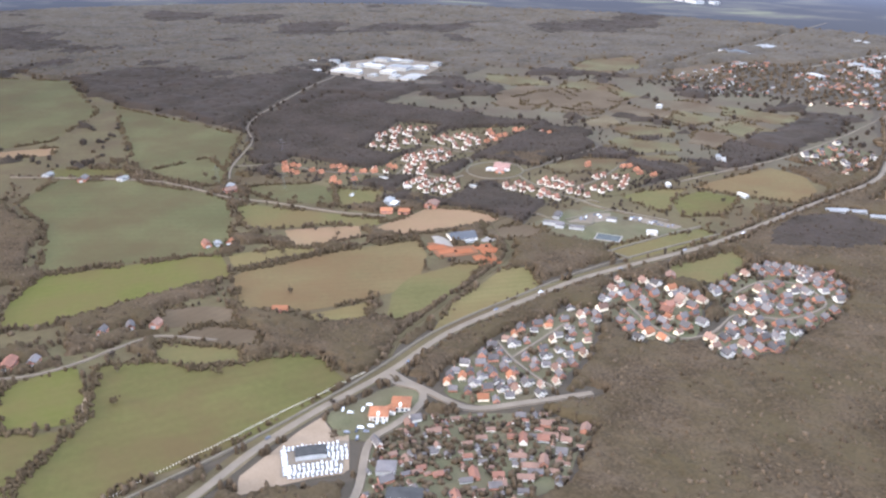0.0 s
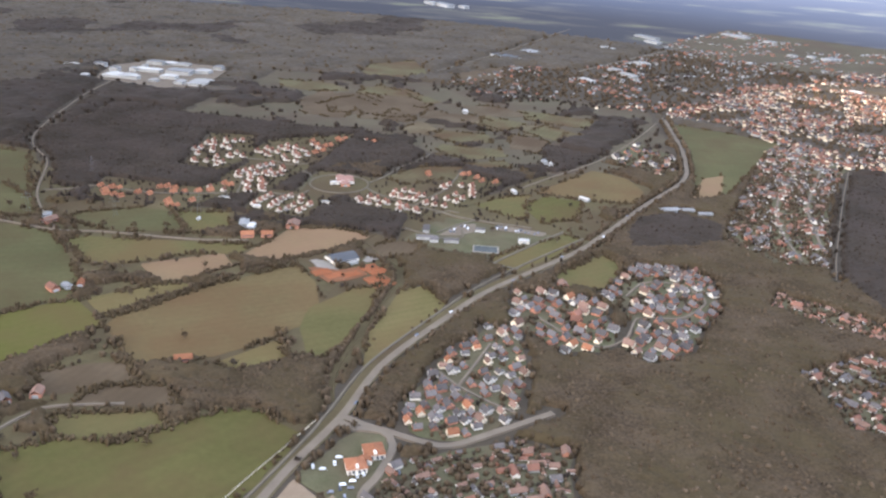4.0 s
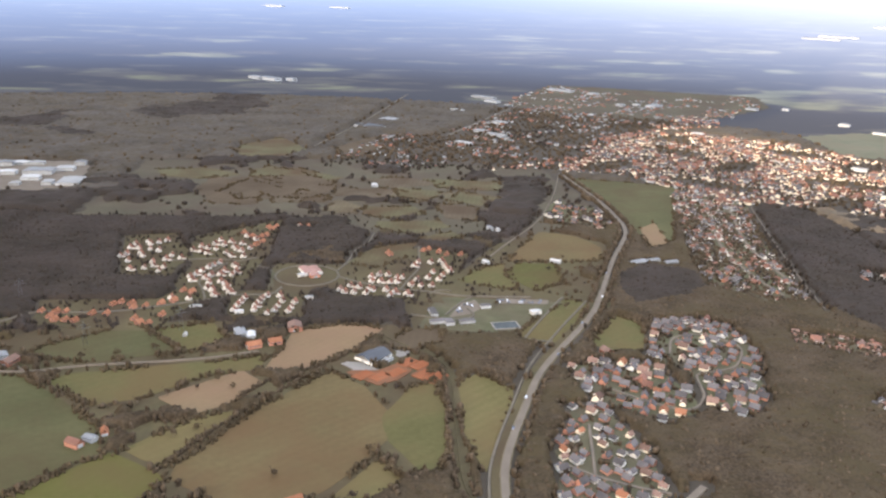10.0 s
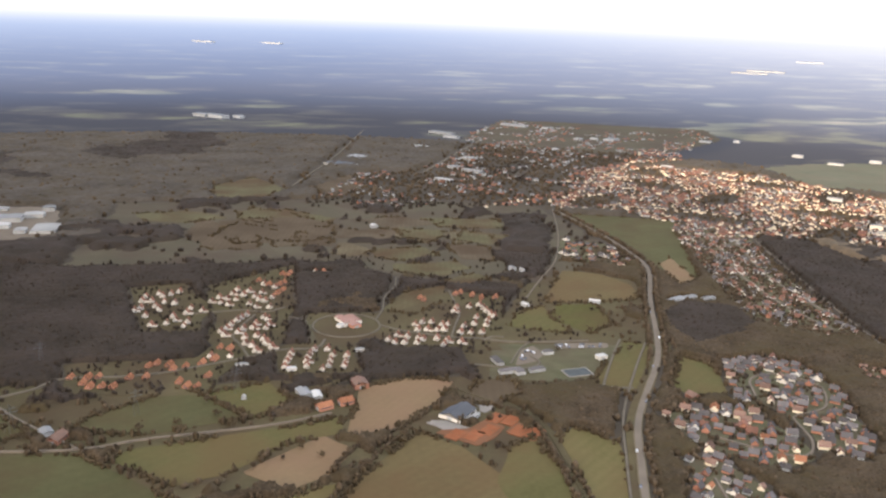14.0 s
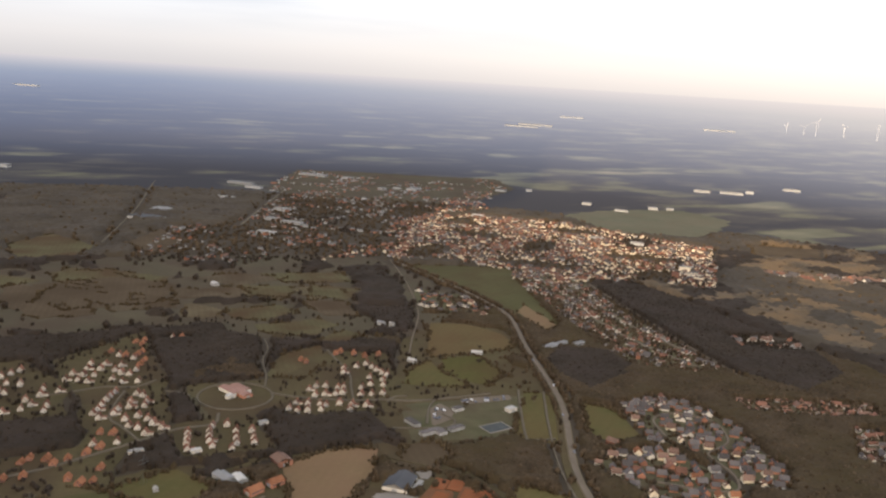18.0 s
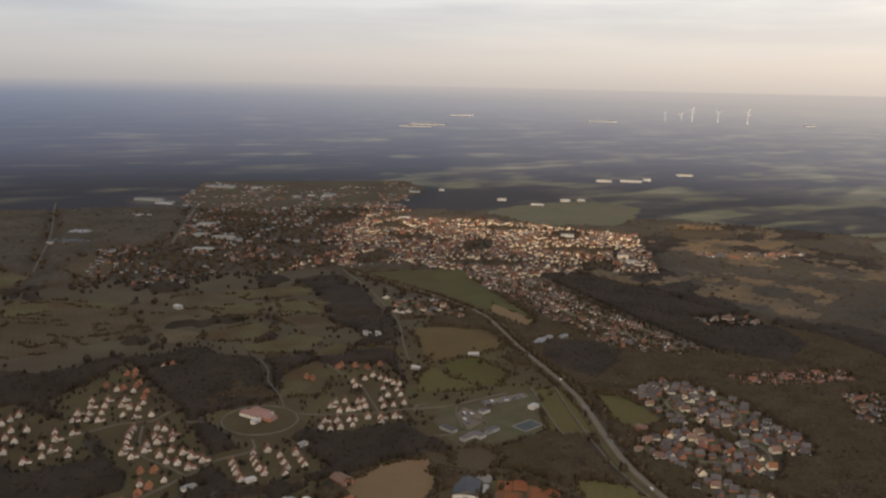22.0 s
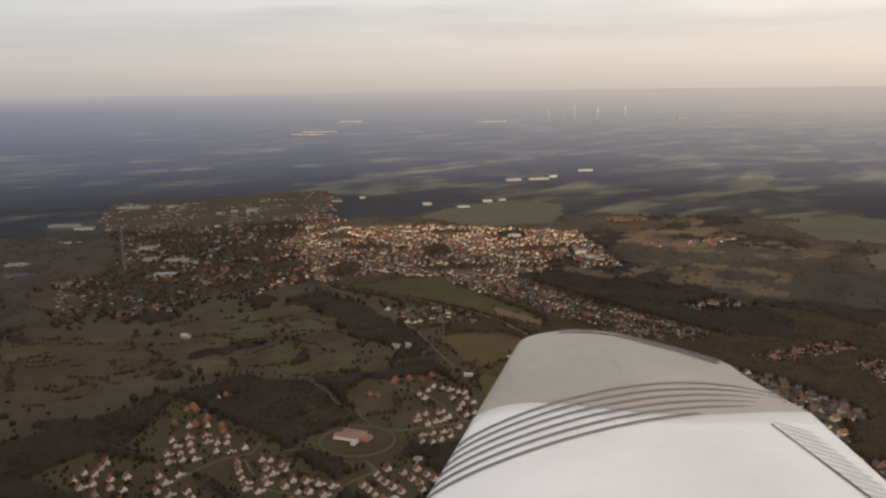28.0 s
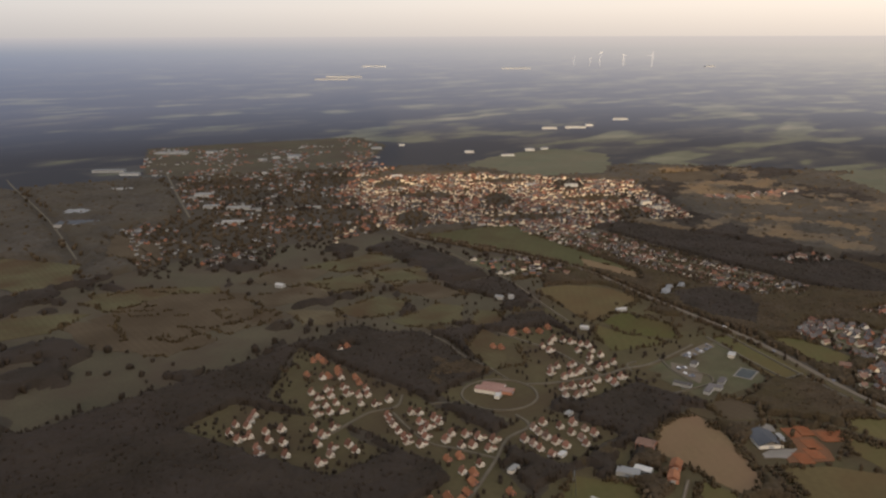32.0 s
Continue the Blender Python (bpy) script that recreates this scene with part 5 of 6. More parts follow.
# farms
for x, y, w, l, h, a, roof, text in ((-289, 269, 9, 14, 3.6, 35, "red_tile", "brick farmhouse with a red roof by the lane"), (-277, 280, 7, 10, 3.2, 35, "slate", "small dark barn by the lane"),
        (-273, 335, 6, 9, 3, 30, "slate", "grey barn of a farm"), (-261, 351, 6, 9, 3, 50, "slate", "dark barn of a farm"), (-247, 363, 7, 9, 3, 20, "brown_tile", "brown farmhouse among trees"),
        (-322, 507, 6, 9, 2.8, 62, "grey_roof", "grey shed of the farm in the fields"), (-315, 515, 5, 7, 2.6, 20, "orange_tile", "small orange-roofed barn of the farm in the fields"), (-330, 500, 7, 11, 3.2, 60, "red_tile", "red-roofed barn beside the green field"), (-181, 429, 6, 12, 3.0, -62, "orange_tile", "long orange-roofed barn in the hedge"),
        (-234, 658, 8, 12, 3.4, -65, "orange_tile", "long orange-roofed farm barn"), (-217, 665, 8, 11, 3.4, -70, "orange_tile", "orange-roofed farm barn in a row"),
        (-249, 685, 9, 16, 3.4, 20, "grey_roof", "grey farm shed beside the barns"), (-239, 679, 7, 12, 3.2, 10, "white_roof", "pale farm shed beside the barns"), (-203, 697, 12, 14, 4, 10, "brown_tile", "brown farmhouse beside the field"),
        (-296, 683, 3, 4, 2.2, 0, "white_roof", "small white hut in the pasture"), (-422, 629, 9, 14, 3.6, -20, "brown_tile", "farmhouse among dark trees"), (-432, 640, 8, 10, 3.2, 30, "grey_roof", "grey farm shed among trees"),
        (-598, 576, 9, 14, 3.6, 30, "slate", "dark farmhouse at the lane"), (-560, 600, 8, 12, 3.4, 10, "grey_roof", "grey barn at the lane"), (-647, 566, 8, 12, 3.4, 20, "grey_roof", "grey farm shed at the lane"),
        (14, 1018, 6, 9, 4, 20, "grey_roof", "white manor among bare trees"), (23, 1007, 4, 6, 5, 20, "white_roof", "pale stone wing of the manor"), (-132, 1251, 8, 11, 3.6, 10, "white_roof", "white cottage among the strip fields"),
        (-8, 883, 5, 9, 3, 30, "white_roof", "small white house by the lane"), (72, 887, 5, 12, 3, 60, "white_roof", "small white house at the hedge"), (66, 641, 8, 10, 3.2, 20, "brown_tile", "brown house at the field's edge")):
    hall(M["brick_wall"] if "tile" in roof or roof == "slate" else M["grey_wall"], M[roof], text, x, y, w, l, h, a, 2.4 if "tile" in roof or roof == "slate" else 1.0, category="farm building")
# barns at the bend of the main road
for x, y, w, l, a in ((166, 882, 10, 22, -65), (184, 888, 7, 18, -70), (204, 882, 7, 16, -72)):
    hall(M["grey_wall"], M["grey_roof"] if l > 15 else M["white_roof"], "long low barn with a pale sheet roof", x, y, w, l, 3.6, a, 0.8)

# flats at the edge of the town
for x, y, w, l, h in ((639, 1180, 18, 9, 9), (629, 1161, 34, 5, 4), (623, 1147, 36, 5, 4), (615, 1133, 30, 5, 3)):
    hall(M["cream_wall"], M["grey_roof"], "long cream block of flats with a flat roof", x, y, w, l, h, -35, 0.4, category="apartment building")

# works in the forest
WORKS = [(-723, 1255, 50, 29, 3.5, "white_roof"), (-704, 1312, 48, 17, 5.0, "white_roof"), (-648, 1320, 42, 27, 6.5, "grey_roof"), (-582, 1261, 32, 46, 3.5, "white_roof"), (-645, 1277, 26, 17, 5.0, "white_roof"),
         (-755, 1293, 15, 15, 6.5, "grey_roof"), (-772, 1229, 13, 14, 3.5, "white_roof"), (-617, 1344, 27, 20, 5.0, "white_roof"), (-723, 1375, 30, 16, 6.5, "grey_roof"), (-690, 1388, 50, 16, 3.5, "white_roof"),
         (-691, 1247, 13, 14, 5.0, "white_roof"), (-726, 1304, 11, 12, 6.5, "grey_roof"), (-655, 1243, 14, 14, 3.5, "white_roof"), (-610, 1247, 14, 19, 5.0, "white_roof"), (-796, 1313, 23, 13, 6.5, "grey_roof"),
         (-838, 1297, 29, 13, 3.5, "white_roof"), (-726, 1341, 8, 15, 5.0, "white_roof"), (-606, 1383, 16, 15, 6.5, "grey_roof")]
for x, y, w, l, high, roof in WORKS:
    tagged(hall(M["grey_wall"], M[roof], "works hall with a pale sheet roof in the forest", x, y, w, l, high, 3, 1.0, roofs=2 if w > 40 else 1), group="works halls in the forest")
field("asphalt", [(-753, 1225), (-783, 1330), (-754, 1412), (-606, 1411), (-578, 1334), (-568, 1218), (-643, 1203)], "grey yards of the works in the forest", z=0.1, wobble=4, hedge=False)
# works and stores in and beyond the outer town
STORES = [(145, 1869, 33, 21, 5, "white_roof"), (90, 1754, 29, 15, 5, "grey_roof"), (116, 1707, 43, 15, 5, "white_roof"), (39, 1610, 36, 12, 5, "white_roof"), (602, 2179, 30, 42, 5, "grey_roof"),
          (503, 2412, 29, 23, 5, "white_roof"), (423, 2478, 81, 26, 5, "white_roof"), (165, 2301, 72, 20, 5, "grey_roof"), (176, 2222, 42, 17, 5, "white_roof"), (64, 2047, 51, 15, 5, "white_roof"),
          (513, 2191, 21, 15, 5, "grey_roof"), (560, 2198, 18, 15, 5, "white_roof"), (384, 2001, 11, 11, 5, "white_roof"), (-98, 1885, 45, 36, 5, "grey_roof"), (-142, 1792, 64, 34, 5, "blue_roof"),
          (859, 2148, 29, 19, 5, "white_roof"), (991, 1787, 33, 15, 5, "grey_roof"), (972, 1904, 24, 18, 5, "white_roof"), (1117, 1813, 25, 16, 5, "white_roof"), (1161, 1797, 19, 16, 5, "grey_roof"),
          (954, 2149, 16, 13, 5, "white_roof"), (556, 1750, 25, 13, 5, "white_roof"), (669, 1466, 24, 12, 5, "grey_roof"), (721, 1402, 26, 12, 5, "white_roof")]
for x, y, w, l, h, roof in STORES:
    tagged(hall(M["grey_wall"], M[roof if y < 2100 else "grey_roof"], "long pale store with a flat sheet roof", x, y, w, l, h, -43, 0.6), group="stores round the town")
# far glasshouses and sheds on the rising distance
for x, y, w, l in ((1589, 2107, 50, 12), (1669, 2060, 70, 12), (1759, 2067, 24, 16), (2013, 2109, 56, 17), (3133, 5330, 242, 25), (-483, 2658, 52, 21), (-441, 2632, 79, 28), (-376, 2623, 31, 17), (5623, 5729, 275, 33), (5092, 7212, 238, 36), (-668, 9032, 417, 48), (37, 9036, 357, 48), (3430, 5568, 264, 35), (7247, 4582, 95, 48)):
    tagged(hall(M["grey_wall"], M["white_roof"] if l > 30 else M["grey_roof"], "far pale glasshouses and sheds in the haze", x, y, w, l, 6 + l * 0.08, -43, 1), group="far sheds")


# ---- cars ----
def car(paint, label, long=4.2, high=1.5):
    base = tagged(new("car"), label, "car", "parked vehicles")
    part("body", box(bmesh.new(), -0.85, -long / 2, 0.3, 0.85, long / 2, 0.85, 0.1), paint, base)
    part("cabin", prism(bmesh.new(), [(-0.75, 0.84), (0.75, 0.84), (0.62, high), (-0.62, high)], -long * 0.3, long * 0.38), paint, base)
    part("windscreen", box(bmesh.new(), -0.6, -long * 0.3 - 0.04, 0.95, 0.6, -long * 0.3 + 0.02, high - 0.1), M["glass"], base)
    for px in (-0.8, 0.8):
        for py in (-long * 0.31, long * 0.31):
            wheel = bmesh.new()
            bmesh.ops.create_cone(wheel, cap_ends=True, segments=10, radius1=0.32, radius2=0.32, depth=0.22, matrix=pose(px, py, 0.32, 0, 90, 0))
            tyre = part("wheel", wheel, M["tyre"], base)
            side = 0.115 if px > 0 else -0.115
            part("rim", box(bmesh.new(), px + side - 0.01, py - 0.15, 0.17, px + side + 0.01, py + 0.15, 0.47, 0.004), M["steel"], tyre)
    return base


CARS = {"white": car(M["car"], "white car in the dealer's yard"), "van": car(M["car"], "white delivery van in the dealer's yard", 5.4, 2.3), "dark": car(M["dark_car"], "dark parked car")}
ux, uy = Vector((30, 26)).normalized(), Vector((21, -22)).normalized()
corner = Vector((-61, 289))
for row, (start, step, count, v) in enumerate(((1, 2.6, 13, 1.2), (3, 2.6, 11, 19.5), (3, 2.6, 12, 23.5), (2, 2.6, 12, 27.5), (26, 2.6, 5, 6), (26, 2.6, 5, 11), (28, 2.6, 4, 15))):
    for k in range(count):
        q = corner + ux * (start + k * step) + uy * v
        made = at(CARS["van" if (row + k) % 4 == 0 else "white"], q.x, q.y, 41 + rng.uniform(-3, 3), 0.8, 0.5)
        tagged(made, group="vehicles in the dealer's yard")
for k in range(9):
    q = corner + ux * 0.5 + uy * (3 + 2.8 * k)
    tagged(at(CARS["white"], q.x, q.y, 131 + rng.uniform(-3, 3), 0.8, 0.5), group="vehicles in the dealer's yard")
hall(M["grey_wall"], M["tar"], "dark flat roof over the middle of the dealer's yard", -43, 293, 18, 9, 3.5, 41, 0.4)
main_line = smooth_line(MAIN)
for k, side in ((22, 2.2), (41, -2.2), (58, 2.2), (66, 2.2), (80, -2.2), (92, 2.2), (105, -2.2), (118, 2.2)):
    d = main_line[k + 1] - main_line[k]
    n = Vector((-d[1], d[0])).normalized() * side
    tagged(at(CARS["dark" if k % 3 else "white"], main_line[k][0] + n.x, main_line[k][1] + n.y, math.degrees(math.atan2(d[1], d[0])) + 90, 1.0, 0.76), "car standing on the main road", group="cars on the road")
for k in range(26):
    x, y = rng.choice(((-25, 334), (-49, 345), (-11, 355), (-35, 327)))
    x, y = x + rng.uniform(-6, 6), y + rng.uniform(-8, 8)
    if free_spot(x, y, 3.0):
        TAKEN.append((x, y))
        tagged(at(CARS[rng.choice(("white", "dark"))], x, y, rng.choice((25, 115)), 0.95, 0.5), group="cars round the showroom")


# cars in the car parks of the sports grounds
for k in range(34):
    q = Vector((-13, 762)).lerp(Vector((39, 759)), rng.random()) if k % 3 else Vector((-55, 731)).lerp(Vector((-37, 760)), rng.random()) + Vector((rng.uniform(-3, 6), 0))
    q.y += rng.choice((-1.5, 4.0))
    if free_spot(q.x, q.y, 2.2):
        TAKEN.append((q.x, q.y))
        tagged(at(CARS[rng.choice(("white", "dark", "dark"))], q.x, q.y, rng.uniform(-4, 4), 0.9, 0.62), group="cars at the sports grounds")


# ---- trees ----
def crowns(name, mat, x, y, size, tall, label, seed, sides=6, trunk=True):
    """Bare crowns in one mesh: each a ragged dome of its own shape, standing on the ground."""
    r = np.random.RandomState(seed)
    n = len(x)
    levels = ((0.10, 1.0), (0.55, 1.1), (0.85, 0.7))
    per = len(levels) * sides + 1
    v = np.zeros((n, per, 3), np.float32)
    for k, (h, w) in enumerate(levels):
        for s in range(sides):
            a = 2 * np.pi * (s + 0.5 * (k % 2)) / sides + r.uniform(-0.35, 0.35, n)
            rad = size * w * r.uniform(0.5, 1.35, n)
            v[:, k * sides + s] = np.stack([x + rad * np.cos(a), y + rad * np.sin(a), tall * h * r.uniform(0.82, 1.15, n)], 1)
    v[:, :sides, 2] = -0.2
    v[:, -1] = np.stack([x + r.uniform(-0.3, 0.3, n) * size, y + r.uniform(-0.3, 0.3, n) * size, tall * r.uniform(0.9, 1.15, n)], 1)
    tris = []
    for k in range(len(levels) - 1):
        for s in range(sides):
            a, b, c, d = k * sides + s, k * sides + (s + 1) % sides, (k + 1) * sides + s, (k + 1) * sides + (s + 1) % sides
            tris += [(a, b, d), (a, d, c)]
    for s in range(sides):
        tris.append((2 * sides + s, 2 * sides + (s + 1) % sides, per - 1))
    tris = np.array(tris, np.int32)
    f = (tris[None] + (np.arange(n, dtype=np.int32) * per)[:, None, None]).reshape(-1)
    me = bpy.data.meshes.new(name)
    me.vertices.add(n * per)
    me.vertices.foreach_set("co", v.reshape(-1))
    count = len(f) // 3
    me.loops.add(len(f))
    me.loops.foreach_set("vertex_index", f)
    me.polygons.add(count)
    me.polygons.foreach_set("loop_start", np.arange(count, dtype=np.int32) * 3)
    me.polygons.foreach_set("use_smooth", np.ones(count, bool))
    me.materials.append(mat)
    me.update(calc_edges=True)
    return tagged(new(name, me), label, "trees", kind="stuff")


def scatter(x0, x1, y0, y1, gap, seed):
    """Points on a shaken grid."""
    r = np.random.RandomState(seed)
    gx, gy = np.meshgrid(np.arange(x0, x1, gap), np.arange(y0, y1, gap))
    return (gx.ravel() + r.uniform(-0.6, 0.6, gx.size) * gap), (gy.ravel() + r.uniform(-0.6, 0.6, gx.size) * gap)


def near_line(lines, x, y):
    """Which points lie on a road."""
    cells = {}
    for road_line, half in lines:
        for q in road_line:
            for i in range(int((q[0] - half) // 4), int((q[0] + half) // 4) + 1):
                for j in range(int((q[1] - half) // 4), int((q[1] + half) // 4) + 1):
                    cells[(i, j)] = 1
    if not cells:
        return np.zeros(len(x), bool)
    keys = np.array([i * 100003 + j for i, j in cells])
    return np.isin((x // 4).astype(np.int64) * 100003 + (y // 4).astype(np.int64), keys)


HOMES = np.array([(o.matrix_basis.translation.x, o.matrix_basis.translation.y) for o in scene.objects if o.parent is None and o.name.split(".")[0] in ("house", "hall", "car")])
HOME_CELLS = np.unique(np.concatenate([(np.floor(HOMES[:, 0] / 4 + i).astype(np.int64) * 100003 + np.floor(HOMES[:, 1] / 4 + j).astype(np.int64)) for i in (-1, 0, 1) for j in (-1, 0, 1)]))


def open_ground(x, y):
    ok = ~near_line(BARE, x, y)
    ok &= ~np.isin(np.floor(x / 4).astype(np.int64) * 100003 + np.floor(y / 4).astype(np.int64), HOME_CELLS)
    for poly in PLAIN:
        px, py = zip(*poly)
        near = (x > min(px)) & (x < max(px)) & (y > min(py)) & (y < max(py))
        idx = np.where(near & ok)[0]
        ok[idx[inside(poly, x[idx], y[idx])]] = False
    return ok


WOODS = [[(-249, 443), (-188, 419), (-113, 443), (-89, 488), (-69, 488), (-62, 406), (-71, 378), (-103, 393), (-165, 378), (-201, 385)],
         [(-180, 390), (-135, 421), (-105, 449), (-69, 441), (-65, 407), (-77, 376), (-105, 387), (-130, 385)],
         [(-349, 286), (-334, 336), (-303, 362), (-267, 448), (-245, 427), (-290, 356), (-314, 316)],
         [(-423, 374), (-501, 447), (-589, 474), (-637, 465), (-472, 319), (-403, 318)],
         [(-265, 458), (-210, 410), (-193, 385), (-165, 406), (-157, 431), (-205, 419), (-255, 469)],
         [(-324, 531), (-304, 551), (-300, 490), (-267, 469), (-275, 458), (-309, 495)],
         [(-87, 457), (-84, 591), (-68, 601), (-71, 457)],
         [(-74, 601), (-104, 648), (-74, 661), (-24, 683), (-16, 632), (-34, 591), (-48, 607)],
         [(-442, 645), (-402, 655), (-397, 626), (-442, 622)], [(-293, 644), (-263, 685), (-193, 710), (-193, 684), (-243, 649)],
         [(67, 1284), (129, 1314), (137, 1218), (88, 1070), (41, 978), (3, 986), (22, 1140)]]
SPARSE = list(ESTATES.values()) + [TOWN, TOWN_WEST, TOWN_LINK]
OPEN = [FARMLAND, MEADOWS]
PINES = [[(119, 802), (189, 843), (191, 777), (125, 751)],
         [(-192, 711), (-124, 707), (-110, 737), (-186, 748)],
         [(67, 1284), (129, 1314), (137, 1218), (88, 1070), (41, 978), (3, 986), (22, 1140)],
         [(415, 1141), (569, 1153), (626, 1084), (431, 702), (338, 674), (311, 766), (364, 1008)],
         [(131, 839), (172, 876), (218, 848), (212, 795), (160, 772), (118, 784)]]
# woods that get the colour with painted sunlight
SUNLIT = [[(1028, 1360), (1153, 1294), (1080, 1130), (939, 953), (821, 967), (749, 1015), (821, 1198)],
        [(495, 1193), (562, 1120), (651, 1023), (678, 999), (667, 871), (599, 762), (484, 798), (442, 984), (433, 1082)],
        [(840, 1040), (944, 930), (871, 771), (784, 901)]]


def density(x, y, share):
    """How thick the trees stand: thick woods, but for farmland and strips with few trees outside their copses, and gardens."""
    keep = np.ones(len(x))
    belts = patchy(x, y, 34, 3) > np.where(y < 400, 0.50, 0.58)
    for poly in OPEN:
        keep[inside(poly, x, y)] = np.where(belts[inside(poly, x, y)], 1.0, 0.06)
    for poly in [BROWNS]:
        keep[inside(poly, x, y)] = np.where(patchy(x[inside(poly, x, y)], y[inside(poly, x, y)], 45, 4) > 0.56, 1.0, 0.05)
    for poly in VILLAGE_LAND:
        keep[inside(poly, x, y)] = 0.16
    for poly in SPARSE:
        keep[inside(poly, x, y)] = share
    for poly in WOODS:
        keep[inside(poly, x, y)] = 1.0
    return keep


def patchy(x, y, size, seed):
    """Soft random patches between 0 and 1."""
    out = np.zeros(len(x))
    for octave, weight in ((1, 0.6), (2.3, 0.28), (5.1, 0.12)):
        table = np.random.RandomState(seed).uniform(size=(64, 64))
        u, v = x / size * octave + 300, y / size * octave + 300
        i, j = np.floor(u).astype(int), np.floor(v).astype(int)
        a, b = u - i, v - j
        a, b = a * a * (3 - 2 * a), b * b * (3 - 2 * b)
        pick = lambda p, q: table[p % 64, q % 64]
        out += weight * ((pick(i, j) * (1 - a) + pick(i + 1, j) * a) * (1 - b) + (pick(i, j + 1) * (1 - a) + pick(i + 1, j + 1) * a) * b)
    return out


def canopy(x0, x1, y0, y1, gap, tall, rough, seed, limit, kinds):
    """The closed roof of the woods: twigs and crowns run together into one uneven sheet that comes down to the ground at its edges."""
    r = np.random.RandomState(seed)
    nx, ny = int((x1 - x0) / gap), int((y1 - y0) / gap)
    gx, gy = np.meshgrid(x0 + gap * np.arange(nx), y0 + gap * np.arange(ny))
    x = (gx + r.uniform(-0.42, 0.42, gx.shape) * gap).ravel()
    y = (gy + r.uniform(-0.42, 0.42, gx.shape) * gap).ravel()
    ok = limit(x, y)
    ok[ok] = open_ground(x[ok], y[ok])
    ok[ok] = density(x[ok], y[ok], 0.2) > 0.9
    grid = ok.reshape(ny, nx)
    cell = grid[:-1, :-1] & grid[1:, :-1] & grid[:-1, 1:] & grid[1:, 1:]
    full = np.zeros((ny, nx), bool)
    full[1:-1, 1:-1] = cell[:-1, :-1] & cell[1:, :-1] & cell[:-1, 1:] & cell[1:, 1:]
    z = np.where(full.ravel(), tall * (0.72 + 0.5 * patchy(x, y, 40, seed)) + r.uniform(-rough, rough, len(x)), -0.2)
    j, i = np.nonzero(cell)
    corner = j * nx + i
    quads = np.stack([corner, corner + 1, corner + nx + 1, corner + nx], 1)
    kind = kinds(x[corner], y[corner])
    # the coarse far sheet takes the woods colour with haze in it
    for which, (name, mat, label) in enumerate((("woods", M["wood"] if gap < 4 else M["hazed_wood"], "bare grey-brown winter woods"), ("dark_woods", M["dark_trees"], "dark mixed woods and conifers, partly painted cloud shade"), ("russet_woods", M["sunlit_wood"], "bare woods with low sunlight painted into their colour"))):
        q = quads[kind == which]
        if not len(q):
            continue
        used, back = np.unique(q.ravel(), return_inverse=True)
        me = bpy.data.meshes.new(name)
        me.vertices.add(len(used))
        me.vertices.foreach_set("co", np.stack([x[used], y[used], z[used]], 1).astype(np.float32).ravel())
        me.loops.add(q.size)
        me.loops.foreach_set("vertex_index", back.astype(np.int32).ravel())
        me.polygons.add(len(q))
        me.polygons.foreach_set("loop_start", np.arange(len(q), dtype=np.int32) * 4)
        me.polygons.foreach_set("use_smooth", np.ones(len(q), bool))
        me.materials.append(mat)
        me.update(calc_edges=True)
        tagged(new(name, me), label, "trees", kind="stuff")


def near_zone(x, y):
    stray = patchy(x, y, 90, 6)
    return (x > -695 + 90 * stray) & (x < 518 - 80 * stray) & (y < 1160 - 110 * stray) & (y > 162)


def near_limit(x, y):
    return near_zone(x, y)


def far_limit(x, y):
    ok = ~near_zone(x, y) & (np.hypot(x - CENTRE.x, y - CENTRE.y) < FLAT - 4)
    return ok


def near_kinds(x, y):
    darker = np.zeros(len(x), bool)
    for poly in PINES:
        darker |= inside(poly, x, y)
    # north-west woods are mostly the dark kind: cloud shade put into their colour
    return (darker | (patchy(x, y, 60, 14) > np.where((x < 60 - (y - 700) * 0.1) & (y > 690), np.where(x < -300, 0.12, 0.30), 2.0))).astype(int)


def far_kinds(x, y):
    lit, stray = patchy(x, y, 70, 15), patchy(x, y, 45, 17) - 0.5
    sunny = np.zeros(len(x), bool)
    for poly in SUNLIT:
        sunny |= inside(poly, x + 150 * stray, y - 150 * stray)
    # more of the dark kind towards the west, as painted cloud shade
    darker = patchy(x, y, 240, 16) > np.clip(0.30 + 0.38 * np.maximum((x + 480 + 500 * stray) / 160, (y - 1130 + 500 * stray) / 160), 0.30, 0.68)
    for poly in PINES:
        darker |= inside(poly, x, y)
    darker |= inside(BROWNS, x, y)
    return np.where(sunny & (lit > 0.42), 2, np.where(darker, 1, 0))


canopy(-700, 524, 160, 1164, 2.5, 4.6, 1.1, 21, near_limit, near_kinds)
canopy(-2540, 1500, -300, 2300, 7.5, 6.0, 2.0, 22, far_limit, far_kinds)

# single crowns: in gardens and hedged land, and standing a little above the woods
x, y = scatter(-700, 520, 180, 1160, 3.7, 21)
ok = open_ground(x, y) & near_limit(x, y)
x, y = x[ok], y[ok]
r = np.random.RandomState(9)
keep = density(x, y, 0.55)
thick = keep > 0.9
ok = r.uniform(size=len(x)) < np.where(thick, 0.28, keep)
x, y, thick = x[ok], y[ok], thick[ok]
dark = near_kinds(x, y) == 1
dark |= ~thick & (r.uniform(size=len(x)) < 0.15)
big = np.where(thick, r.uniform(1.2, 2.4, len(x)), r.uniform(1.1, 2.5, len(x)))
high = np.where(thick, r.uniform(4.4, 6.2, len(x)), r.uniform(2.0, 4.4, len(x)))
crowns("trees", M["lone"], x[~dark], y[~dark], big[~dark], high[~dark], "bare grey-brown trees in gardens and woods", 31, 5)
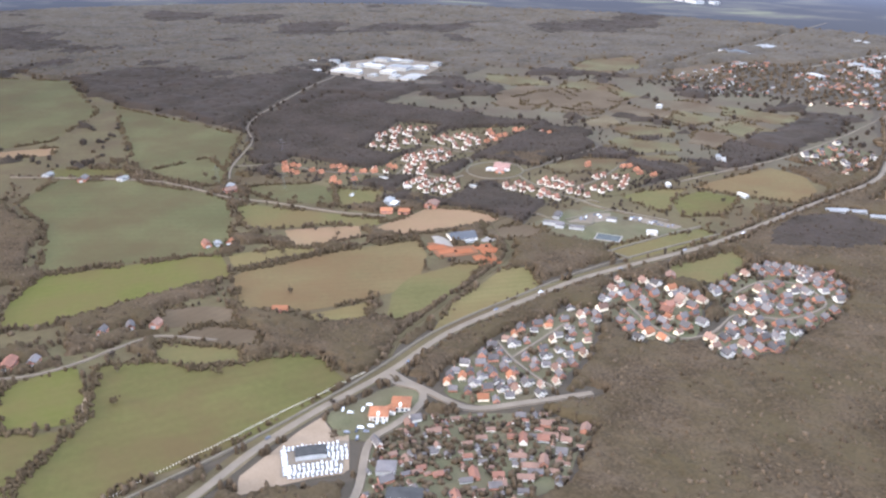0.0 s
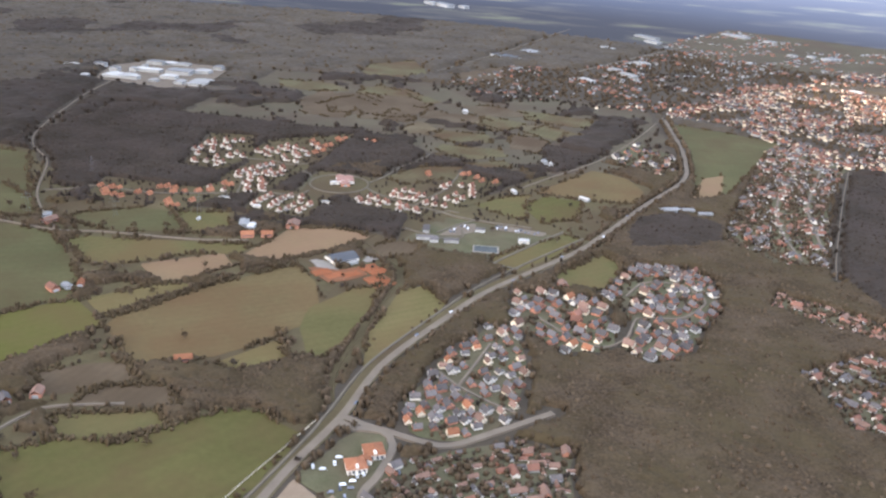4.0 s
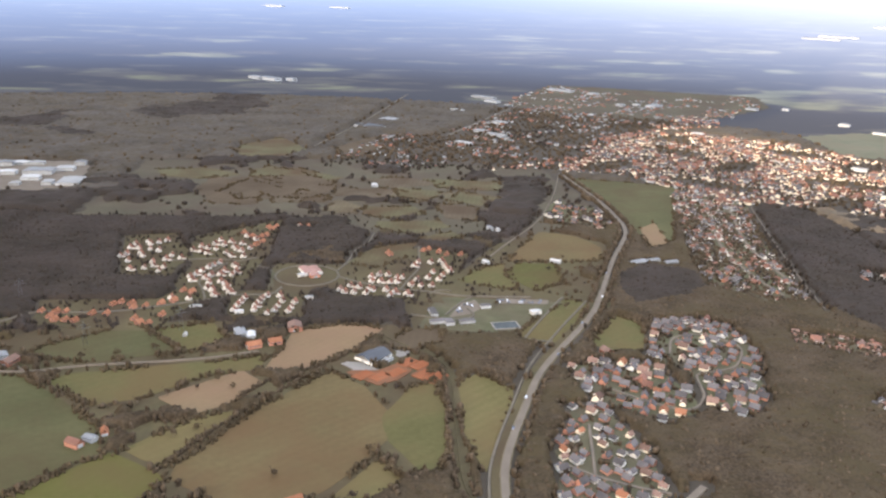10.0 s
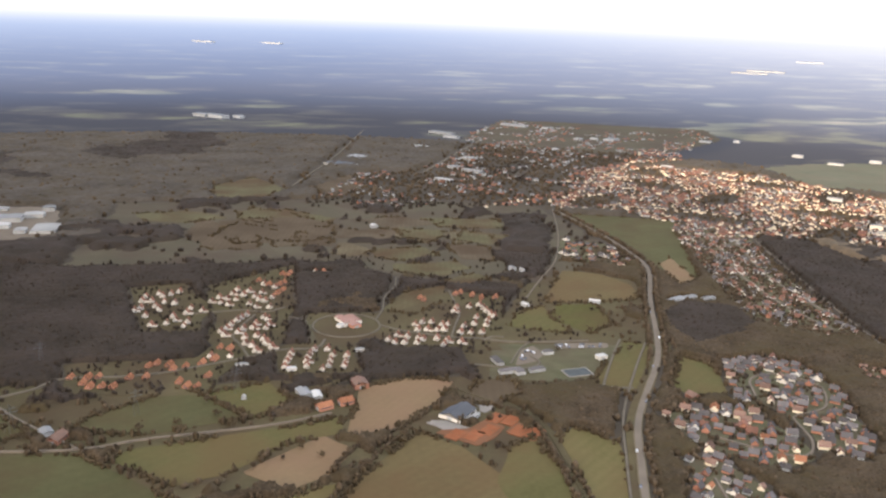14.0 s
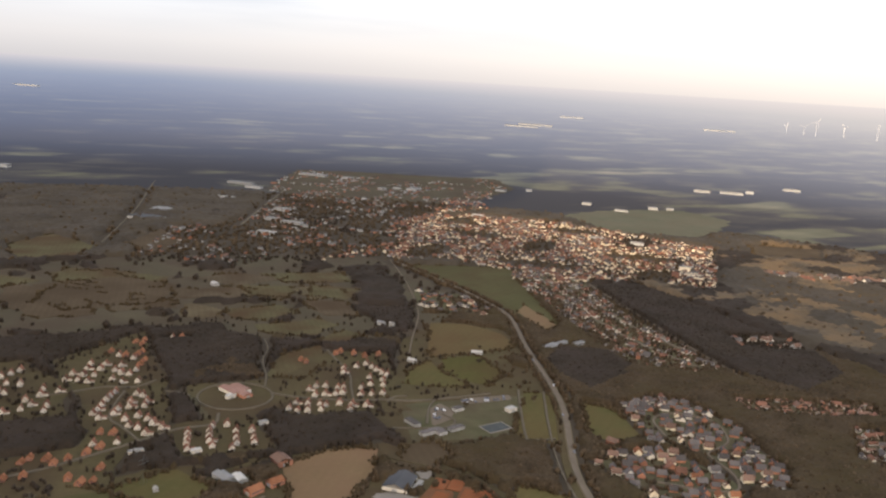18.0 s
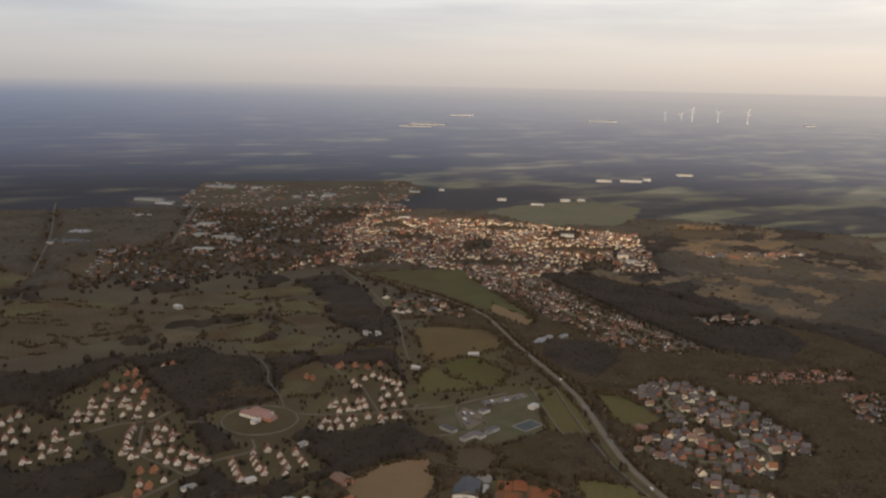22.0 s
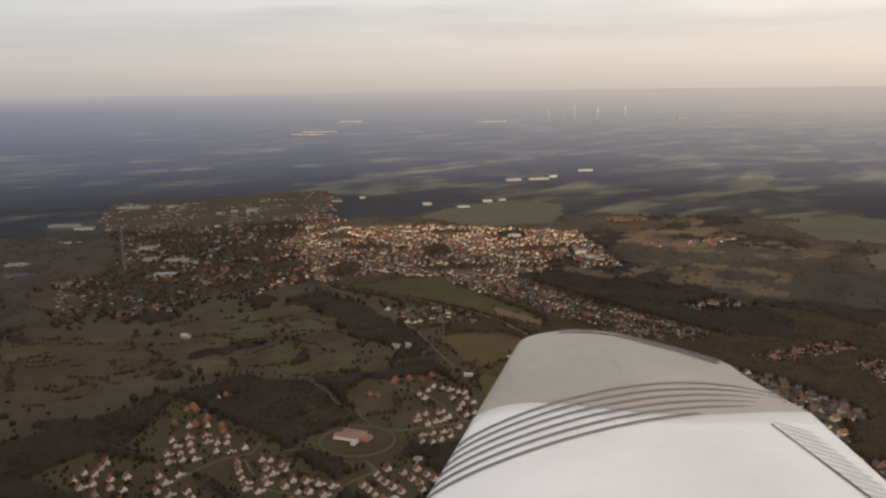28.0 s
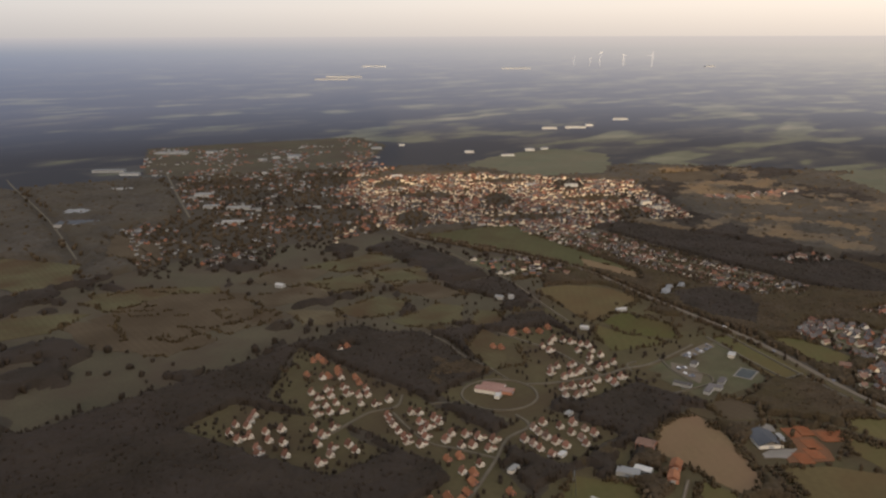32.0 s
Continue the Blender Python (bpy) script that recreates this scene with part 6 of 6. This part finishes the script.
crowns("conifers", M["dark_trees"], x[dark], y[dark], big[dark] * 0.8, high[dark] * 1.05, "dark conifers and shade-darkened crowns in gardens and woods", 32, 5)

x, y = scatter(-1500, 1500, 160, 2300, 8.6, 22)
ok = far_limit(x, y)
ok[ok] = open_ground(x[ok], y[ok])
x, y = x[ok], y[ok]
r = np.random.RandomState(10)
keep = density(x, y, 0.42)
thick = keep > 0.9
ok = r.uniform(size=len(x)) < np.where(thick, 0.12, keep)
x, y, thick = x[ok], y[ok], thick[ok]
dark = far_kinds(x, y) == 1
big = np.where(thick, r.uniform(2.6, 4.6, len(x)), r.uniform(2.0, 3.8, len(x)))
high = np.where(thick, r.uniform(6.0, 8.5, len(x)), r.uniform(3.0, 6.0, len(x)))
crowns("trees", M["lone"], x[~dark], y[~dark], big[~dark], high[~dark], "bare trees of the town and the wide forest", 33, 5)
crowns("conifers", M["dark_trees"], x[dark], y[dark], big[dark], high[dark], "dark conifers and shade-darkened crowns in the far forest", 34, 5)

# hedges along the sides of the fields
hx, hy = [], []
r = random.Random(12)
for poly in HEDGED:
    if r.random() < 0.06:
        continue
    for i in range(len(poly)):
        a, b = Vector(poly[i - 1]), Vector(poly[i])
        if r.random() < (0.34 if a.y < 950 else 0.6) or a.length > 2600:
            continue
        for k in range(int((b - a).length / (0.75 if a.y < 760 else 1.7)) + 1):
            q = a.lerp(b, r.random()) + Vector((r.gauss(0, 1.7), r.gauss(0, 1.7)))
            hx.append(q.x)
            hy.append(q.y)
hx, hy = np.array(hx), np.array(hy)
ok = ~inside([(-152, 505), (-112, 468), (-100, 560), (-142, 606)], hx, hy) & ~near_line(BARE, hx, hy) & ~np.isin(np.floor(hx / 4).astype(np.int64) * 100003 + np.floor(hy / 4).astype(np.int64), HOME_CELLS)
hx, hy = hx[ok], hy[ok]
r = np.random.RandomState(13)
crowns("hedges", M["hedge"], hx, hy, r.uniform(0.7, 1.6, len(hx)), np.where(r.uniform(size=len(hx)) < 0.12, 4.2, 2.2) * r.uniform(0.7, 1.3, len(hx)), "bare brown hedgerows along the fields", 36, 5)

# rows of trees along the lanes and the main road
rx, ry, rs = [], [], []
for points, shift_side, gap, size in (([(-683, 542), (-547, 607), (-481, 617), (-406, 613)], 3.5, 2.2, 1.5), ([(-67, 413), (-76, 448), (-75, 515), (-72, 594)], 3.2, 1.6, 1.3), ([(-67, 413), (-76, 448), (-75, 515), (-72, 594)], -3.2, 1.6, 1.3),
                                    ([(-67, 413), (-76, 448), (-75, 515), (-72, 594), (-80, 632), (-107, 661)], 5.0, 1.6, 1.5), (MAIN[3:8], -6.5, 2.0, 1.8), (MAIN[8:], 6.5, 2.2, 2.1), (MAIN[8:], -6.5, 2.2, 2.1), ([(-406, 614), (-480, 692), (-540, 795)], 3.0, 3.5, 1.4),
                                    ([(-220, 613), (-198, 610), (-169, 633), (-143, 666)], -4.0, 1.3, 1.1), ([(-267, 464), (-261, 477), (-218, 553), (-170, 614)], 3.0, 1.2, 1.2), ([(-236, 558), (-217, 590), (-199, 604)], 0.0, 1.2, 1.2)):
    for q in along(smooth_line(points, gap), shift_side):
        rx.append(q[0] + rng.gauss(0, 1.0))
        ry.append(q[1] + rng.gauss(0, 1.0))
        rs.append(size * rng.uniform(0.6, 1.3))
rx, ry, rs = np.array(rx), np.array(ry), np.array(rs)
ok = ~near_line(BARE, rx, ry)
crowns("tree_rows", M["lone"], rx[ok], ry[ok], rs[ok], rs[ok] * 2.2, "rows of bare trees along the lanes and roads", 37, 6)


# ---- masts and turbines ----
def turbine(x, y, high, turn):
    p, k = far_place(x, y)
    base = tagged(new("wind_turbine"), "tall white wind turbine with three blades", "wind turbine", "turbines on the horizon")
    s = high * k
    tower = bmesh.new()
    bmesh.ops.create_cone(tower, cap_ends=True, segments=10, radius1=s * 0.020, radius2=s * 0.011, depth=s, matrix=pose(0, 0, s / 2))
    part("tower", tower, M["turbine"], base)
    part("nacelle", box(bmesh.new(), -s * 0.02, -s * 0.05, s * 0.98, s * 0.02, s * 0.05, s * 1.03, s * 0.005), M["turbine"], base)
    for a in (0, 120, 240):
        blade = prism(bmesh.new(), [(-s * 0.008, 0), (s * 0.012, s * 0.07), (s * 0.003, s * 0.42), (-s * 0.003, s * 0.42)], -s * 0.004, s * 0.004)
        bmesh.ops.transform(blade, matrix=pose(0, -s * 0.056, s, 0, a + turn, 0), verts=blade.verts)
        part("blade", blade, M["turbine"], base)
    base.matrix_basis = pose(p.x, p.y, p.z - 2, 0, 0, -48)


for x, y, high, turn in ((6520, 5716, 90, 10), (6614, 5590, 80, 50), (6675, 5505, 128, 30), (6812, 5306, 110, 75), (6964, 5071, 118, 20)):
    turbine(x, y, high, turn)


def pylon(x, y, high):
    base = tagged(new("lattice_mast"), "grey steel lattice power mast", "power mast", "masts of the power line")
    legs = bmesh.new()
    for sx in (-1, 1):
        for sy in (-1, 1):
            a, b = Vector((sx * 1.8, sy * 1.8, -0.2)), Vector((sx * 0.3, sy * 0.3, high))
            m = Matrix.Translation((a + b) / 2) @ (b - a).to_track_quat("Z", "Y").to_matrix().to_4x4()
            bmesh.ops.create_cone(legs, cap_ends=True, segments=5, radius1=0.11, radius2=0.08, depth=(b - a).length, matrix=m)
    part("leg_frame", legs, M["steel"], base)
    for h, w in ((0.72, 5.5), (0.86, 4.0)):
        part("cross_arm", box(bmesh.new(), -w, -0.12, high * h, w, 0.12, high * h + 0.26, 0.04), M["steel"], base)
    base.matrix_basis = pose(x, y, 0, 0, 0, 30)


for x, y in ((-374, 663), (-302, 696), (-456, 645), (-467, 771)):
    pylon(x, y, 22)


# ---- single trees ----
def tree(label, high, wide, crown_mat, seed):
    """A bare tree: tapered trunk, limbs, and a crown of many small ragged clumps with gaps."""
    r = random.Random(seed)
    base = tagged(new("tree"), label, "tree", "single trees in the fields")
    trunk = bmesh.new()
    bmesh.ops.create_cone(trunk, cap_ends=True, segments=7, radius1=0.28, radius2=0.12, depth=high * 0.6, matrix=pose(0, 0, high * 0.3 - 0.2))
    part("trunk", trunk, M["trunk"], base)
    tips = []
    for k in range(7):
        a = k * 0.9 + r.uniform(-0.3, 0.3)
        p = Vector((0, 0, high * r.uniform(0.28, 0.5)))
        q = p + Vector((math.cos(a) * wide * 0.7, math.sin(a) * wide * 0.7, high * r.uniform(0.15, 0.35)))
        m = Matrix.Translation((p + q) / 2) @ (q - p).to_track_quat("Z", "Y").to_matrix().to_4x4()
        limb = bmesh.new()
        bmesh.ops.create_cone(limb, cap_ends=True, segments=5, radius1=0.1, radius2=0.03, depth=(q - p).length, matrix=m)
        part("limb", limb, M["trunk"], base)
        tips.append(q)
    crown = bmesh.new()
    for k in range(34):
        c = r.choice(tips) * r.uniform(0.6, 1.05) + Vector((r.gauss(0, wide * 0.28), r.gauss(0, wide * 0.28), r.gauss(0, high * 0.09)))
        made = bmesh.ops.create_icosphere(crown, subdivisions=1, radius=wide * r.uniform(0.14, 0.26), matrix=Matrix.Translation(c))
        for v in made["verts"]:
            v.co += (v.co - c) * r.uniform(-0.45, 0.45)
    part("crown", crown, crown_mat, base)
    return base


TREES = [tree("bare brown oak at the field's edge", 8.0, 3.6, M["hedge"], 1), tree("dark evergreen tree by the farm", 7.0, 2.6, M["dark_trees"], 2), tree("tall bare tree in the hedge", 9.5, 3.0, M["lone"], 3)]
rng = random.Random(17)
for x, y in ((-336, 544), (-322, 552), (-304, 558), (-286, 570), (-266, 582), (-254, 596), (-240, 582), (-230, 565), (-304, 510), (-294, 502), (-268, 510), (-254, 520), (-222, 549), (-209, 563), (-194, 581), (-182, 596),
             (-438, 629), (-447, 635), (-414, 624), (-404, 635), (-461, 645), (-481, 651), (-432, 655), (-368, 634), (-343, 644), (-324, 679), (-315, 654), (-303, 634), (-273, 646), (-265, 662), (-195, 458), (-145, 433),
             (-117, 457), (-135, 488), (-210, 384), (-177, 330), (-155, 334), (-143, 364), (-109, 389), (-237, 314), (-217, 301), (-187, 274), (-195, 242), (-88, 601), (-66, 620), (-54, 653), (-24, 644), (2, 660), (33, 796),
             (15, 836), (58, 858), (82, 899), (28, 905), (-33, 776), (-79, 756), (-13, 755), (53, 743), (116, 693), (94, 639), (-40, 312), (-9, 332), (-45, 386), (-65, 343)):
    kind = TREES[1] if rng.random() < 0.22 else rng.choice((TREES[0], TREES[2]))
    at(kind, x, y, rng.uniform(0, 360), rng.uniform(0.6, 1.05), 0.1)


# ---- the aircraft's wing ----
def wing():
    """The low, tapered wing of the light aircraft, as it hangs over the holiday village late in the flight: along its span from the inner end to the tip, and along its chord."""
    root, span, chord = Vector((-0.0615, -0.9336, -3.2)), Vector((0.2770, 0.2266, -0.9280)), Vector((0.9184, -0.0186, 0.2922))
    up = Vector((-0.0490, 0.9332, 0.2312))
    base = tagged(new("aircraft_wing"), "white light-aircraft wing with grey tip and six dark pinstripes", "aircraft wing")
    skin = material("wing_white_paint", (0.60, 0.565, 0.525), (0.74, 0.71, 0.665), 1.6, 9.0, rough=0.32, spots=0.25)
    grey = material("wing_grey_paint", (0.285, 0.255, 0.208), (0.37, 0.33, 0.27), 1.6, 14.0, rough=0.55, spots=0.4)
    brown = material("pinstripe_brown", (0.17, 0.135, 0.10), (0.21, 0.17, 0.13), 2.0, 20.0, rough=0.5)
    line_paint = material("pinstripe_paint", (0.10, 0.085, 0.075), (0.14, 0.12, 0.105), 2.0, 20.0, rough=0.4)
    seal = material("dark_sealant", (0.03, 0.028, 0.026), (0.05, 0.046, 0.042), 2.0, 20.0, rough=0.6)
    seam = material("worn_seam", (0.34, 0.31, 0.28), (0.40, 0.37, 0.34), 2.0, 20.0, rough=0.5)
    red = material("red_placard", (0.50, 0.05, 0.04), (0.58, 0.07, 0.05), 2.0, 20.0, rough=0.45)

    def edges(s):
        w0, w1 = 0.0, 1.150 + 0.435 * (1.66 - s)
        if s > 1.60:
            q, p = min(1.0, (s - 1.60) / 0.42), min(1.0, max(0.0, (s - 1.74) / 0.28))
            w0, w1 = 0.40 * (1 - math.sqrt(max(0.0, 1 - p * p))), 1.176 - 0.60 * q**1.25
        return w0, w1

    def edge_of_grey(w):
        w = max(0.0, min(1.5, w))
        return -0.680 * w**4 + 2.351 * w**3 - 2.473 * w**2 + 0.963 * w + 0.694

    def lift(s, w, side=1):
        w0, w1 = edges(s)
        c = max(0.05, w1 - w0)
        x = max(0.0, min(1.0, (w - w0) / c))
        y = 0.6 * c * (0.2969 * math.sqrt(x) - 0.126 * x - 0.3516 * x**2 + 0.2843 * x**3 - 0.1015 * x**4)
        return y * (0.75 if side > 0 else -0.55)

    def place(s, w, above=0.0, side=1):
        return root + span * s + chord * w + up * (lift(s, w, side) + above)

    def shell(name, s_list, mat, label):
        bm = bmesh.new()
        n = 22
        rows = []
        for s in s_list:
            w0, w1 = edges(s)
            ring = []
            for side in (1, -1):
                for k in range(n + 1) if side > 0 else range(n - 1, 0, -1):
                    x = 0.5 - 0.5 * math.cos(math.pi * k / n)
                    w = w0 + x * (w1 - w0)
                    fade = max(0.0, 1 - abs(s - 0.85) / (0.75 if s < 0.85 else 0.70))
                    ss = s + (edge_of_grey(w) - 0.85) * fade
                    ring.append(bm.verts.new(root + span * ss + chord * w + up * lift(s, w, side)))
            rows.append(ring)
        for a, b in zip(rows, rows[1:]):
            for i in range(len(a)):
                j = (i + 1) % len(a)
                bm.faces.new((a[i], a[j], b[j], b[i]))
        bm.faces.new(rows[0][::-1])
        bm.faces.new(rows[-1])
        for f in bm.faces:
            f.smooth = len(f.verts) == 4
        return part(name, bm, mat, base, label)

    shell("wing_skin", [-1.0 + 0.1233333 * k for k in range(15)] + [0.85], skin, "glossy white painted skin")
    shell("wing_tip", [0.85 + 0.075 * k for k in range(11)] + [1.64, 1.68, 1.73, 1.78, 1.83, 1.88, 1.92, 1.96, 1.985, 2.005, 2.015], grey, "grey painted tip")

    def strip(name, points, width, mat, parent, above=0.004, label=""):
        """A narrow painted band on the upper skin."""
        bm = bmesh.new()
        prev = None
        for i, (s, w) in enumerate(points):
            a, b = points[max(0, i - 1)], points[min(len(points) - 1, i + 1)]
            d = Vector((b[0] - a[0], b[1] - a[1])).normalized()
            ds, dw = -d.y * width / 2, d.x * width / 2
            pair = [bm.verts.new(place(s + ds, w + dw, above)), bm.verts.new(place(s - ds, w - dw, above))]
            if prev:
                bm.faces.new((prev[0], prev[1], pair[1], pair[0]))
            prev = pair
        return part(name, bm, mat, parent, label)

    for k in range(6):
        t = k / 5
        pts = []
        for i in range(41):
            w = 0.012 + i / 40 * (1.37 + 0.07 * t)
            top = -0.190 * w**3 - 0.196 * w**2 + 1.256 * w + 0.386
            low = -0.095 * w**3 - 0.121 * w**2 + 1.138 * w - 0.061
            pts.append((top * (1 - t) + low * t, w))
        if k == 5:
            pts = [q for q in pts if q[1] < 1.03]
        on_tip = [q for q in pts if q[0] > edge_of_grey(q[1])]
        on_white = [q for q in pts if q[0] <= edge_of_grey(q[1])]
        strip("pinstripe", on_white + on_tip[:1], 0.019, line_paint, base)
        if len(on_tip) > 1:
            strip("pinstripe", on_tip, 0.017, brown, base, label="brown pinstripe on the grey tip")
    aileron = strip("aileron", [(0.87 - 0.1 * k, 1.395 + 0.05 * k) for k in range(18)], 0.12, skin, base, 0.006, "white corrugated aileron")
    for k in range(34):
        s = 0.88 - 0.05 * k
        w = 1.345 + 0.48 * (0.88 - s)
        strip("rib", [(s, w - 0.015), (s - 0.03, w + 0.065), (s - 0.055, w + 0.14)], 0.007, grey, aileron, 0.011)
    strip("hinge_gap", [(0.861 - 0.08 * k, 1.319 + 0.0427 * k) for k in range(22)], 0.007, seal, base, 0.009)
    strip("skin_seam", [(1.841 - 0.0781 * k, 0.461 + 0.0249 * k) for k in range(11)], 0.003, seam, base, 0.003)
    strip("tip_seal", [(1.90, 0.22), (1.94, 0.31), (1.96, 0.45), (1.945, 0.56), (1.885, 0.68), (1.77, 0.87), (1.67, 1.03), (1.61, 1.12)], 0.045, seal, base, 0.014, "dark seal along the tip")
    placard = strip("placard", [(-0.42, 0.62), (-0.33, 0.62), (-0.24, 0.62)], 0.2, red, base, 0.005, "red placard with unreadable white marks")
    for k in range(4):
        strip("mark", [(-0.30, 0.56 + 0.04 * k), (-0.36, 0.56 + 0.04 * k)], 0.012, skin, placard, 0.008)
    for k in range(9):
        bm = bmesh.new()
        bmesh.ops.create_icosphere(bm, subdivisions=1, radius=0.006, matrix=Matrix.Translation(place(-0.5, 0.2 + 0.14 * k, 0.002)))
        part("rivet", bm, line_paint, base)
    base.matrix_basis = flown(*next(row[1:] for row in PATH if row[0] == 28))
    return base


wing()
